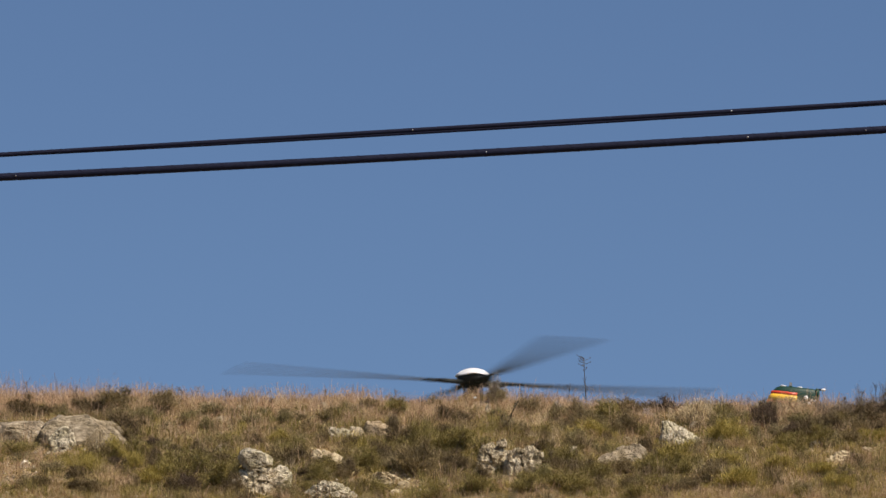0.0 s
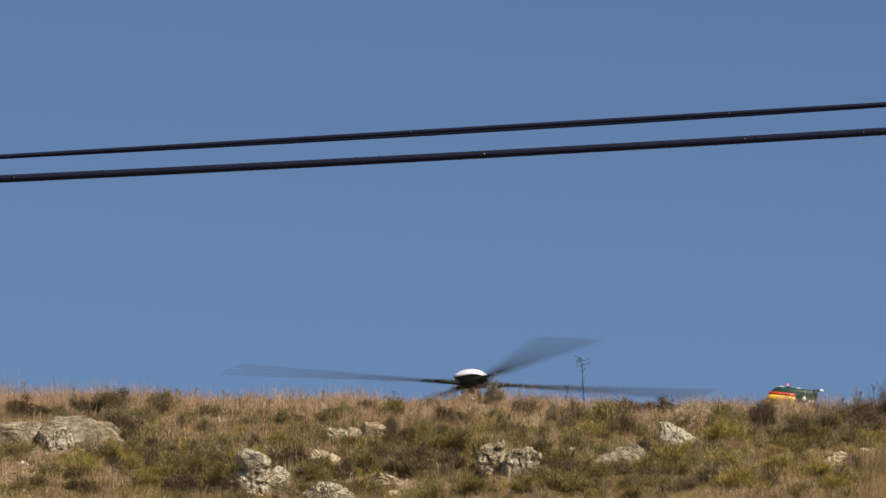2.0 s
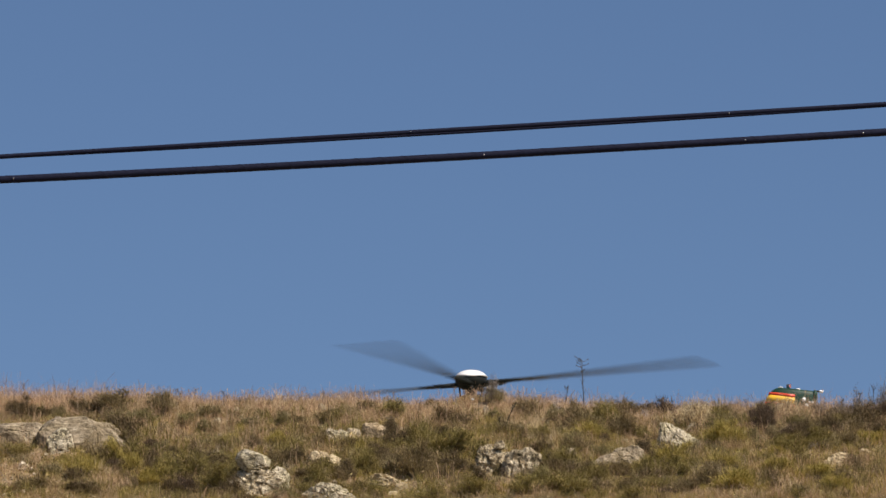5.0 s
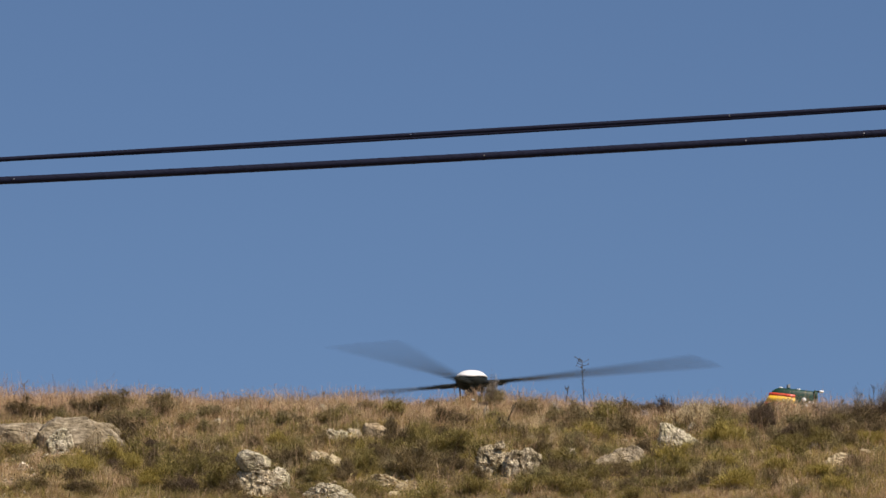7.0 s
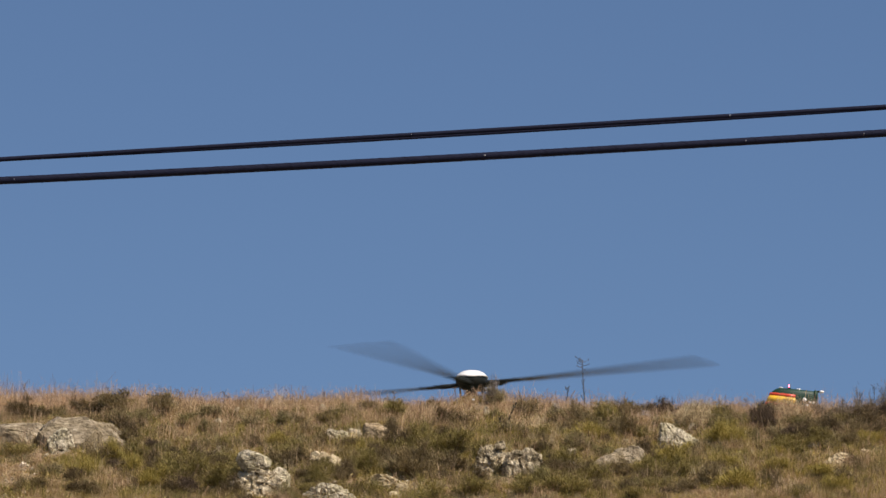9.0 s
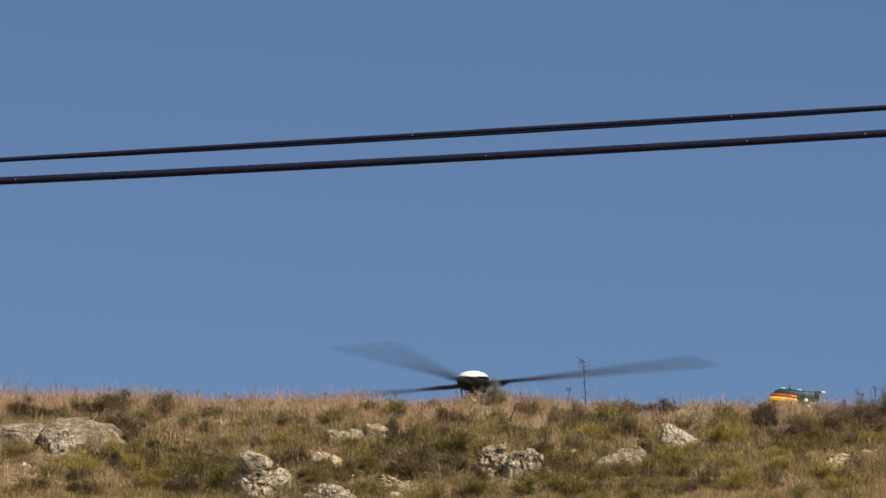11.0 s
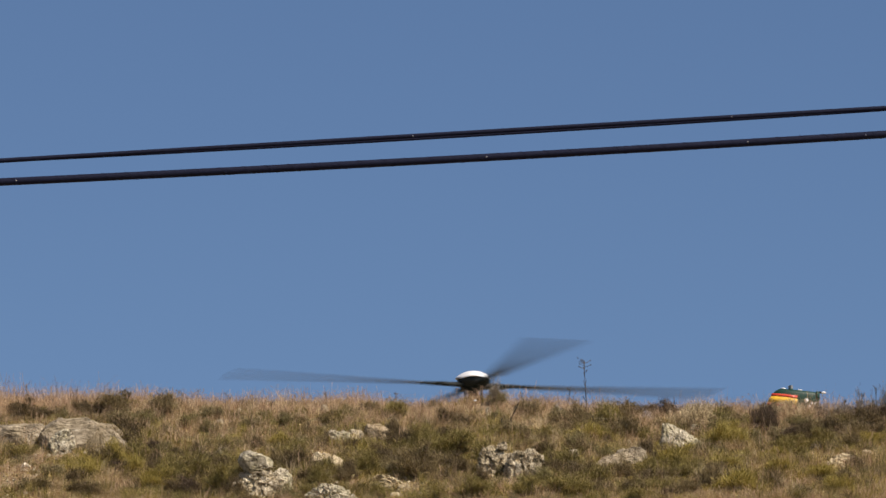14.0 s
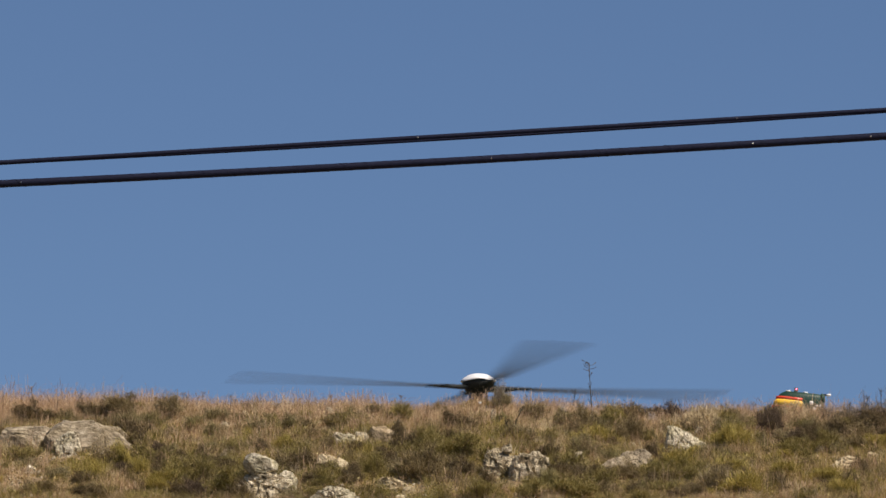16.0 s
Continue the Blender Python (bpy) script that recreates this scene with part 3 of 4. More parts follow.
def build_helicopter(hx, hy, hz):
    """Nose towards -x, mast above the origin of the thing, which stands on its skids."""
    heli = new("helicopter")
    heli.matrix_world = pose(hx, hy, hz)
    tagged(heli, "dark green helicopter on skids with red and yellow banded tail fin", "helicopter")
    # body
    bm = bmesh.new()
    loft(bm, [oval(x, 0, z, ry, rz) for x, z, ry, rz in (
        (-3.35, 1.05, 0.08, 0.08), (-3.2, 1.08, 0.32, 0.30), (-2.8, 1.15, 0.55, 0.52), (-2.1, 1.28, 0.74, 0.76), (-1.2, 1.42, 0.80, 0.95),
        (0, 1.48, 0.80, 1.0), (1.2, 1.52, 0.78, 0.94), (2.0, 1.65, 0.62, 0.74), (2.6, 1.78, 0.36, 0.46))])
    body = part("body", bm, PAINT_GREEN, heli, "dark green painted fuselage")
    bm = bmesh.new()
    loft(bm, [oval(x, 0, z, ry, rz) for x, z, ry, rz in (
        (-1.3, 2.30, 0.3, 0.06), (-0.7, 2.42, 0.48, 0.22), (0.2, 2.48, 0.55, 0.28), (1.2, 2.42, 0.5, 0.26), (2.0, 2.2, 0.3, 0.2))])
    part("engine_cowling", bm, PAINT_GREEN, heli)
    bm = bmesh.new()
    loft(bm, [oval(x, 0, z, ry, rz) for x, z, ry, rz in (
        (-3.22, 1.22, 0.22, 0.16), (-2.9, 1.34, 0.47, 0.34), (-2.3, 1.5, 0.67, 0.50), (-1.75, 1.58, 0.775, 0.50), (-1.7, 1.58, 0.77, 0.48))])
    part("windscreen", bm, GLASS_DARK, heli)
    bm = bmesh.new()
    loft(bm, [oval(x, 0, z, r, r, 20, 1.0) for x, z, r in ((2.3, 1.85, 0.33), (3.5, 1.93, 0.27), (5.0, 2.02, 0.21), (6.2, 2.08, 0.18))])
    part("tail_boom", bm, PAINT_GREEN, heli)
    # skids
    for side in (-1, 1):
        bm = bmesh.new()
        sweep(bm, ((-2.3, side * 1.0, 0.28), (-2.1, side * 1.0, 0.10), (-1.8, side * 1.0, 0.04), (1.6, side * 1.0, 0.04)), 0.04, 10)
        part("skid", bm, HUB_METAL, heli)
    for x in (-1.2, 0.9):
        bm = bmesh.new()
        sweep(bm, ((x, -1.0, 0.05), (x, -0.75, 0.42), (x, -0.3, 0.58), (x, 0.3, 0.58), (x, 0.75, 0.42), (x, 1.0, 0.05)), 0.035, 10)
        part("cross_tube", bm, HUB_METAL, heli)
    # fan duct with a real hole
    bm = bmesh.new()
    prof = ((0.52, -0.17), (0.60, -0.22), (0.72, -0.17), (0.74, 0.0), (0.72, 0.17), (0.60, 0.22), (0.52, 0.17))
    rings = []
    for s in range(40):
        u = 2 * math.pi * s / 40
        rings.append([(6.45 + r * math.cos(u), w, 1.62 + r * math.sin(u)) for r, w in prof])
    made = [[bm.verts.new(p) for p in ring] for ring in rings]
    for a, b in zip(made, made[1:] + made[:1]):
        for i in range(len(prof)):
            j = (i + 1) % len(prof)
            bm.faces.new((a[i], a[j], b[j], b[i]))
    part("fan_duct", bm, PAINT_GREEN, heli)
    for s in range(8):
        bm = bmesh.new()
        u = 2 * math.pi * s / 8
        sweep(bm, ((6.45, 0, 1.62), (6.45 + 0.55 * math.cos(u), 0, 1.62 + 0.55 * math.sin(u))), (0.06, 0.035), 6)
        part("fan_blade", bm, HUB_METAL, heli)
    # fin: rings from the root up, the leading edge swept back
    build_fin(heli)
    build_rotor(heli)
    return heli


FIN_TOP = 3.285
FIN_DROP = 0.075
FIN_SLOPE = 0.10
FIN_ROWS = ((2.15, 5.69, 7.02), (2.5, 5.87, 7.06), (2.80, 5.99, 7.10), (2.93, 6.06, 7.12), (3.04, 6.115, 7.13), (3.12, 6.165, 7.14))


def on_fin(x, z):
    """Height of a level line of the fin at x: its ribs fall towards the tail."""
    return z - FIN_SLOPE * (x - 6.3)


def fin_ring(z, x0, x1, half=0.16):
    """A rounded blade section at height z."""
    c, out = x1 - x0, []
    for s in range(28):
        u = 2 * math.pi * s / 28
        k = (1 - math.cos(u)) / 2
        t = half * (math.sqrt(k) * 1.9 * (1 - k) + 0.22 * k) * (1 if u < math.pi else -1)
        out.append((x0 + c * k, t, on_fin(x0 + c * k, z)))
    return out


def band(z0, a0, b0, z1, a1, b1, half, drop):
    """A painted strip wrapped round the fin's leading edge, 6 mm proud of it."""
    bm = bmesh.new()
    rings = []
    for z, x0, x1 in ((z0, a0, b0), (z1, a1, b1)):
        ring = [p for p in fin_ring(z, x0 - 0.006, x0 + 1.04, half)]
        rings.append([(min(x, x1), y, zz - drop * (min(x, x1) - x0)) for x, y, zz in ring])
    return loft(bm, rings)


def edge_at(z):
    zs = [r[0] for r in FIN_ROWS]
    return float(np.interp(z, zs, [r[1] for r in FIN_ROWS])), float(np.interp(z, zs, [r[2] for r in FIN_ROWS]))


def build_fin(heli):
    bm = bmesh.new()
    rings = [fin_ring(z, a, b) for z, a, b in FIN_ROWS]
    for z, x0, x1, thin in ((3.20, 6.225, 7.13, 0.93), (3.25, 6.29, 7.10, 0.72), (FIN_TOP - 0.012, 6.37, 7.04, 0.30)):
        rings.append([(x, y * thin, zz) for x, y, zz in fin_ring(z, x0, x1)])
    fin = part("tail_fin", loft(bm, rings), PAINT_GREEN, heli, "dark green fin")
    fin.location = (-0.025, 0, -FIN_DROP)
    for name, z0, z1, mat in (("red_band", 3.093, 3.155, PAINT_RED), ("yellow_band", 2.955, 3.091, PAINT_YELLOW), ("lower_red_band", 2.87, 2.953, PAINT_RED)):
        a0, b0 = edge_at(z0)
        a1, b1 = edge_at(z1)
        part(name, band(z0, a0, 6.67, z1, a1, 6.69, 0.172, 0.03), mat, fin)
    # sun glints on the rounded fin top, modelled as two flat white discs
    for x in (6.40, 6.75):
        bm = bmesh.new()
        lathe(bm, ((0.02, 0.0), (0.055, 0.0), (0.06, 0.012), (0.045, 0.024), (0.015, 0.028)), 18)
        cap = part("antenna_cap", bm, PAINT_WHITE, fin, "small white disc painted as a sun glint on the fin top")
        cap.matrix_basis = pose(x, 0, on_fin(x, FIN_TOP - 0.018), 0, math.degrees(FIN_SLOPE), 0)
    # tail light block behind the fin
    bm = bmesh.new()
    bmesh.ops.create_cube(bm, size=1, matrix=Matrix.LocRotScale((7.10, 0, 3.115), None, (0.10, 0.12, 0.19)))
    bmesh.ops.bevel(bm, geom=bm.edges[:], offset=0.025, segments=2, affect="EDGES")
    part("tail_light_housing", bm, PAINT_GREEN, fin)
    bm = bmesh.new()
    sweep(bm, ((7.13, 0, 3.19), (7.24, 0, 3.185)), 0.02, 8)
    light = part("tail_light_arm", bm, HUB_METAL, fin)
    bm = bmesh.new()
    bmesh.ops.create_uvsphere(bm, u_segments=14, v_segments=8, radius=0.036, matrix=pose(7.23, 0, 3.185) @ Matrix.Diagonal((1.5, 1, 0.8, 1)))
    part("tail_light", bm, PAINT_WHITE, light, "white tail light")
    for x, z, r in ((6.87, 3.005, 0.043), (7.05, 2.945, 0.026), (6.98, 2.95, 0.02), (6.93, 2.885, 0.035)):
        bm = bmesh.new()
        lathe(bm, ((0.2 * r, 0.0), (r, 0.0), (r, 0.02), (0.2 * r, 0.028)), 18)
        spot = part("marking", bm, PAINT_WHITE, fin, "white painted marking")
        spot.matrix_basis = pose(x, -0.085, z, 90)
    # seat of the turning beacon
    bm = bmesh.new()
    lathe(bm, ((0.01, 0.0), (0.04, 0.0), (0.04, 0.03), (0.01, 0.034)), 16)
    base = part("beacon_base", bm, PAINT_GREEN, fin)
    base.matrix_basis = pose(BEACON_X + 0.025, 0, on_fin(BEACON_X, FIN_TOP - 0.025))


BEACON_X = 6.535
BEACON_Z = on_fin(BEACON_X, FIN_TOP) - FIN_DROP + 0.004


def build_beacon(heli):
    drum = new("beacon")
    drum.parent = heli
    # an open box about the lamp: dark liner inside, grey painted shell outside
    for name, mat, out, label in (("liner", HUB_METAL, 0.0, "dark lamp liner"), ("shutter", PAINT_GREY, 0.0035, "grey painted lamp shutter")):
        bm = bmesh.new()
        boxes = [((0, 0.03 + out, 0.032), (0.042 + 2 * out, 0.003, 0.076))]
        for side in (-1, 1):
            boxes.append(((side * (0.020 + out), -0.008, 0.032), (0.003, 0.078 + 2 * out, 0.076)))
            boxes.append(((side * (0.0150 + out), -0.047 - out, 0.032), (0.012 + out, 0.003, 0.076)))
        for at, size in boxes:
            bmesh.ops.create_cube(bm, size=1, matrix=Matrix.LocRotScale(at, None, size))
        part(name, bm, mat, drum, label, smooth=False)
    bm = bmesh.new()
    bmesh.ops.create_uvsphere(bm, u_segments=14, v_segments=8, radius=0.0185, matrix=pose(0, -0.01, 0.042) @ Matrix.Diagonal((1.0, 0.9, 1.25, 1)))
    part("lamp", bm, GLOW, drum, "glowing red lamp")
    return drum


HUB_Z = 3.27


def build_rotor(heli):
    """Rotor in its own space: hub centre at the origin, blades in the xy plane."""
    global ROTOR
    rotor = new("rotor")
    rotor.parent = heli
    ROTOR = rotor
    # cap: a shallow dome whose rim lifts a little over each blade root
    bm = bmesh.new()
    rings = []
    for r, z, wave in ((0.01, 0.288, 0), (0.09, 0.283, 0), (0.17, 0.266, 0), (0.24, 0.237, 0.1), (0.30, 0.192, 0.5), (0.335, 0.156, 0.9),
                       (0.358, 0.122, 1), (0.350, 0.116, 1), (0.30, 0.123, 0.6), (0.01, 0.135, 0)):
        ring = []
        for k in range(48):
            u = 2 * math.pi * k / 48
            lobe = wave * math.cos(4 * (u - radians(75)))
            ring.append((r * (1 + 0.035 * lobe) * math.cos(u), r * (1 + 0.035 * lobe) * math.sin(u), z + 0.012 * lobe))
        rings.append(ring)
    part("hub_cap", loft(bm, rings), PAINT_WHITE, rotor, "glossy white domed hub cap")
    bm = bmesh.new()
    lathe(bm, ((0.03, 0.128), (0.325, 0.112), (0.332, 0.095), (0.315, 0.03), (0.27, -0.05), (0.20, -0.10), (0.13, -0.125), (0.115, -0.16),
               (0.115, -0.75), (0.02, -0.76)), 32)
    part("mast_head", bm, HUB_METAL, rotor)
    # swash plate on the mast
    bm = bmesh.new()
    lathe(bm, ((0.11, -0.27), (0.215, -0.265), (0.235, -0.285), (0.235, -0.325), (0.215, -0.345), (0.11, -0.35)), 28)
    part("swash_plate", bm, HUB_METAL, rotor)
    for i in range(4):
        turn = pose(0, 0, 0, 0, 0, 90 * i) @ pose(0, 0, 0, 0, -CONE, 0)
        # dark root cuff, then the aerofoil
        cuff = ((0.10, 0.16, 0.10), (0.35, 0.15, 0.10), (0.55, 0.14, 0.085), (0.9, 0.15, 0.07), (1.15, 0.22, 0.05))
        foil = ((1.15, 0.22, 0.05), (1.35, 0.29, 0.036), (3.0, 0.29, 0.034), (4.8, 0.29, 0.03), (5.13, 0.26, 0.024), (5.28, 0.20, 0.016), (5.33, 0.14, 0.010))
        for name, stations, mat, label in (("blade_cuff", cuff, HUB_METAL, "dark blade root cuff"), ("blade", foil, BLADE, "dark grey composite rotor blade")):
            rings = []
            for r, c, t in stations:
                ring = []
                for s in range(16):
                    u = 2 * math.pi * s / 16
                    k = (1 - math.cos(u)) / 2
                    y = (k - 0.3) * c
                    z = t / 2 * math.sin(u) * (1.4 - 0.8 * k)
                    pitch = radians(BLADE_PITCH)
                    ring.append(turn @ Vector((r, y * math.cos(pitch) + z * math.sin(pitch), z * math.cos(pitch) - y * math.sin(pitch))))
                rings.append(ring)
            part(name, loft(bmesh.new(), rings), mat, rotor, label)
        bm = bmesh.new()
        sweep(bm, (turn @ Vector((0.22, 0.10, -0.03)), turn @ Vector((0.62, 0.12, -0.02)), turn @ Vector((0.80, 0.10, 0))), (0.042, 0.048, 0.03), 8)
        part("damper", bm, HUB_METAL, rotor)
    for i in range(4):
        u = radians(90 * i + 30)
        bm = bmesh.new()
        sweep(bm, ((0.24 * math.cos(u), 0.24 * math.sin(u), -0.02), (0.22 * math.cos(u), 0.22 * math.sin(u), -0.32)), 0.02, 8)
        part("pitch_link", bm, HUB_METAL, rotor)


CONE = 0.25
BLADE_PITCH = 4.0
DISC_TILT = -0.9
HX, HY, HZ = 0.590, 140.0, 22.93
HELI = build_helicopter(HX, HY, HZ)
BEACON = build_beacon(HELI)


def weed(x, y, tall, seed, spread=0.2, lean=0.0, label="tall dry weed stalk with bare side twigs on the ridge", bark=None, girth=0.010):
    """A thin dry stalk with short crooked branches, crowded near its top, and seed heads."""
    rng = np.random.default_rng(seed)
    root = new("weed_stalk")
    z = float(height(x, y)) - 0.03
    bm = bmesh.new()
    pts = [Vector((x + 0.02 * math.sin(3 * k + seed) + lean * k, y, z + tall * k)) for k in np.linspace(0, 1, 7)]
    sweep(bm, pts, np.linspace(girth, girth * 0.5, 7), 5)
    ends = []
    for k in (0.3, 0.42, 0.5, 0.55, 0.58, 0.62, 0.75, 0.8, 0.84, 0.87, 0.9, 0.92, 0.94, 0.96, 0.97, 0.98, 0.99, 1.0):
        i = pts[0].lerp(pts[-1], k)
        s = -1 if rng.uniform() < 0.5 else 1
        reach = spread * tall * rng.uniform(0.25, 0.85) * (0.75 if k > 0.85 else 0.3)
        e = i + Vector((s * reach, rng.normal(0, 0.04), rng.uniform(0.01, 0.09) * tall))
        m = i.lerp(e, 0.5) + Vector((0, 0, -0.012))
        sweep(bm, (i, m, e), (girth * 0.5, girth * 0.45, girth * 0.3), 4)
        ends.append(e)
    part("stalk", bm, bark or TWIG_DARK, root)
    for e in ends:
        bm = bmesh.new()
        bmesh.ops.create_icosphere(bm, subdivisions=1, radius=rng.uniform(0.5, 0.9) * girth * (0.7 + 0.6 * tall), matrix=Matrix.Translation(e) @ Matrix.Diagonal((1, 0.6, 1.6, 1)))
        part("seed_head", bm, bark or TWIG_DARK, root)
    return tagged(root, label, "weed")


# ---- the slope's stones and bushes ----
rock(-5.98, 109.90, 1.24, 1.00, 1.06, 57, ROCK_GREY, 0.24, 0.60, boxy=0.55)
rock(-5.48, 109.95, 0.86, 0.66, 0.84, 58, ROCK_GREY, 0.28, 0.56, wedge=0.75, boxy=0.7)
rock(-6.13, 109.38, 0.46, 0.36, 0.56, 59, ROCK_PALE, 0.70, 0.36)
rock(-6.86, 110.40, 0.92, 0.64, 0.62, 2, ROCK_GREY, 0.34, 0.48, boxy=0.55)
rock(-2.83, 106.00, 0.92, 0.66, 0.86, 4, ROCK, 0.75, 0.48)
rock(-2.54, 106.10, 0.36, 0.34, 0.56, 35, ROCK_PALE, 0.60, 0.10)
rock(-1.71, 110.65, 0.42, 0.30, 0.44, 5, ROCK_PALE, 0.80, 0.48)
rock(-1.45, 110.94, 0.29, 0.21, 0.31, 15, ROCK, 0.40, 0.48)
rock(-1.09, 111.16, 0.46, 0.33, 0.51, 6, ROCK_TAN, 0.30, 0.48, boxy=0.58)
rock(-1.85, 108.25, 0.58, 0.42, 0.58, 7, ROCK_WARM, 0.85, 0.48)
rock(-1.73, 105.71, 0.89, 0.65, 0.60, 8, ROCK_PALE, 0.85, 0.48)
rock(-0.90, 107.36, 0.53, 0.39, 0.31, 9, ROCK_WARM, 0.80, 0.48)
rock(0.84, 108.05, 0.78, 0.57, 1.02, 10, ROCK, 1.00, 0.48, wedge=0.10)
rock(1.23, 107.66, 0.65, 0.47, 0.88, 11, ROCK, 1.00, 0.48, wedge=-0.10)
rock(2.92, 109.20, 0.72, 0.55, 0.58, 12, ROCK_GREY, 0.50, 0.46, None, -16, wedge=-0.25, boxy=0.8)
rock(2.62, 109.00, 0.60, 0.42, 0.40, 65, ROCK_GREY, 0.50, 0.46, None, -12, wedge=-0.30)
rock(3.83, 110.90, 0.84, 0.56, 0.75, 13, ROCK_PALE, 0.60, 0.46, wedge=0.85, boxy=0.95)
rock(6.40, 110.00, 0.60, 0.50, 0.40, 14, ROCK_WARM, 0.70, 0.48)
rock(6.84, 110.45, 0.28, 0.24, 0.24, 16, ROCK_WARM, 0.70, 0.44)
rock(-3.53, 109.35, 0.32, 0.23, 0.33, 17, ROCK, 0.40, 0.48)
rock(-2.89, 113.31, 0.14, 0.10, 0.13, 18, ROCK, 0.30, 0.48)
rock(-2.09, 107.69, 0.22, 0.16, 0.30, 19, ROCK_WARM, 0.40, 0.48)
rock(1.96, 109.63, 0.21, 0.15, 0.12, 20, ROCK_WARM, 0.40, 0.48)
rock(-0.74, 106.43, 0.24, 0.17, 0.17, 21, ROCK_WARM, 0.40, 0.48)
rock(-3.93, 109.65, 0.13, 0.10, 0.16, 22, ROCK, 0.30, 0.48)
rock(-4.89, 114.45, 0.13, 0.11, 0.24, 23, ROCK, 0.30, 0.30)
rock(-5.84, 110.40, 0.22, 0.16, 0.30, 36, ROCK_WARM, 0.40, 0.10)
rock(2.99, 111.43, 0.13, 0.10, 0.13, 24, ROCK, 0.30, 0.48)
rock(1.61, 105.89, 0.22, 0.16, 0.12, 25, ROCK, 0.40, 0.48)
rock(-1.07, 107.56, 0.20, 0.15, 0.17, 26, ROCK_WARM, 0.40, 0.48)
rock(-0.64, 107.03, 0.24, 0.17, 0.20, 27, ROCK_WARM, 0.40, 0.48)
rock(-0.41, 106.82, 0.17, 0.12, 0.14, 28, ROCK_WARM, 0.40, 0.48)
rock(2.10, 109.57, 0.15, 0.11, 0.11, 29, ROCK_WARM, 0.40, 0.48)
rock(4.07, 107.69, 0.13, 0.09, 0.09, 30, ROCK, 0.40, 0.48)
rock(-5.19, 109.11, 0.13, 0.10, 0.09, 32, ROCK_WARM, 0.40, 0.48)
rock(-5.90, 107.36, 0.17, 0.12, 0.12, 33, ROCK_WARM, 0.40, 0.48)
rock(-4.19, 111.19, 0.13, 0.10, 0.10, 34, ROCK, 0.40, 0.48)
shrub("dark", -6.91, 112.90, 0.72, 0.42)
shrub("dark", -5.86, 112.98, 0.70, 0.50)
shrub("brown", -5.40, 112.90, 1.00, 0.50)
shrub("brown", -4.66, 113.10, 0.60, 0.54)
shrub("dark", -5.03, 110.30, 0.36, 0.28)
shrub("lime", -5.28, 108.38, 0.54, 0.46)
shrub("dark", -5.25, 108.26, 0.36, 0.30)
shrub("lime", -5.62, 107.30, 0.56, 0.42)
shrub("dark", -5.79, 106.72, 0.40, 0.26)
shrub("lime", -4.93, 107.98, 0.42, 0.36)
shrub("dark", -4.33, 109.02, 0.36, 0.30)
shrub("olive", -4.12, 107.26, 1.07, 0.65)
shrub("dark", -3.83, 107.92, 0.39, 0.52)
shrub("olive", -3.38, 106.24, 0.95, 0.50)
shrub("lime", -2.66, 109.80, 0.50, 0.34)
shrub("dark", -3.04, 109.70, 0.28, 0.28)
shrub("dark", -1.50, 107.48, 0.38, 0.39)
shrub("dark", -1.98, 107.82, 0.45, 0.35)
shrub("olive", -1.20, 108.22, 0.60, 0.44)
shrub("dark", -0.83, 110.60, 0.36, 0.50)
shrub("olive", -0.87, 113.60, 0.66, 0.50)
shrub("brown", -1.23, 114.80, 0.50, 0.26)
shrub("brown", -0.37, 107.68, 0.96, 0.67)
shrub("dark", 0.15, 112.40, 0.74, 0.52)
shrub("olive", 0.15, 109.88, 1.04, 0.61)
shrub("olive", -0.31, 110.08, 0.69, 0.61)
shrub("dark", 0.98, 111.0, 0.26, 0.34)
shrub("brown", 1.38, 113.82, 0.60, 0.46)
shrub("olive", 1.81, 108.74, 0.86, 0.63)
shrub("olive", 1.91, 106.58, 1.06, 0.44)
shrub("olive", 2.33, 107.78, 0.68, 0.51)
shrub("lime", 2.70, 113.40, 0.56, 0.38)
shrub("lime", 2.34, 111.40, 0.90, 0.36)
shrub("brown", 3.10, 114.70, 1.10, 0.40)
shrub("umber", 3.66, 114.70, 0.80, 0.42)
shrub("heath", 2.72, 115.00, 0.60, 0.42)
shrub("brown", 2.28, 111.88, 0.71, 0.52)
shrub("dark", 3.45, 109.10, 0.42, 0.34)
shrub("olive", 3.29, 108.40, 0.59, 0.55)
shrub("olive", 3.70, 108.10, 0.70, 0.40)
shrub("lime", 4.62, 111.00, 0.74, 0.46)
shrub("pale", 4.09, 112.56, 0.89, 0.64)
shrub("pale", 4.36, 112.78, 0.49, 0.54)
shrub("umber", 5.25, 112.20, 0.52, 0.58)
shrub("umber", 5.31, 112.58, 0.36, 0.46)
shrub("umber", 5.20, 112.60, 0.32, 0.50)
shrub("dark", 5.98, 111.24, 0.80, 0.56)
shrub("umber", 5.72, 111.60, 0.60, 0.40)
shrub("brown", 6.28, 112.20, 0.70, 0.44)
shrub("lime", 5.28, 108.44, 0.60, 0.34)
shrub("umber", 7.08, 114.30, 0.62, 0.44)
shrub("brown", 7.30, 113.60, 0.60, 0.42)
shrub("olive", 6.72, 113.40, 0.66, 0.42)
shrub("olive", 5.50, 110.40, 0.70, 0.36)
shrub("heath", 5.05, 111.40, 0.50, 0.28)
shrub("brown", 6.60, 111.10, 0.60, 0.34)
shrub("lime", 6.98, 111.50, 0.70, 0.30)
shrub("lime", 6.19, 107.42, 0.60, 0.26)
shrub("lime", 4.58, 107.14, 1.00, 0.32)
shrub("brown", 2.17, 113.26, 0.59, 0.42)
shrub("brown", -0.18, 115.40, 0.48, 0.22)
shrub("olive", -1.98, 106.88, 0.56, 0.44)
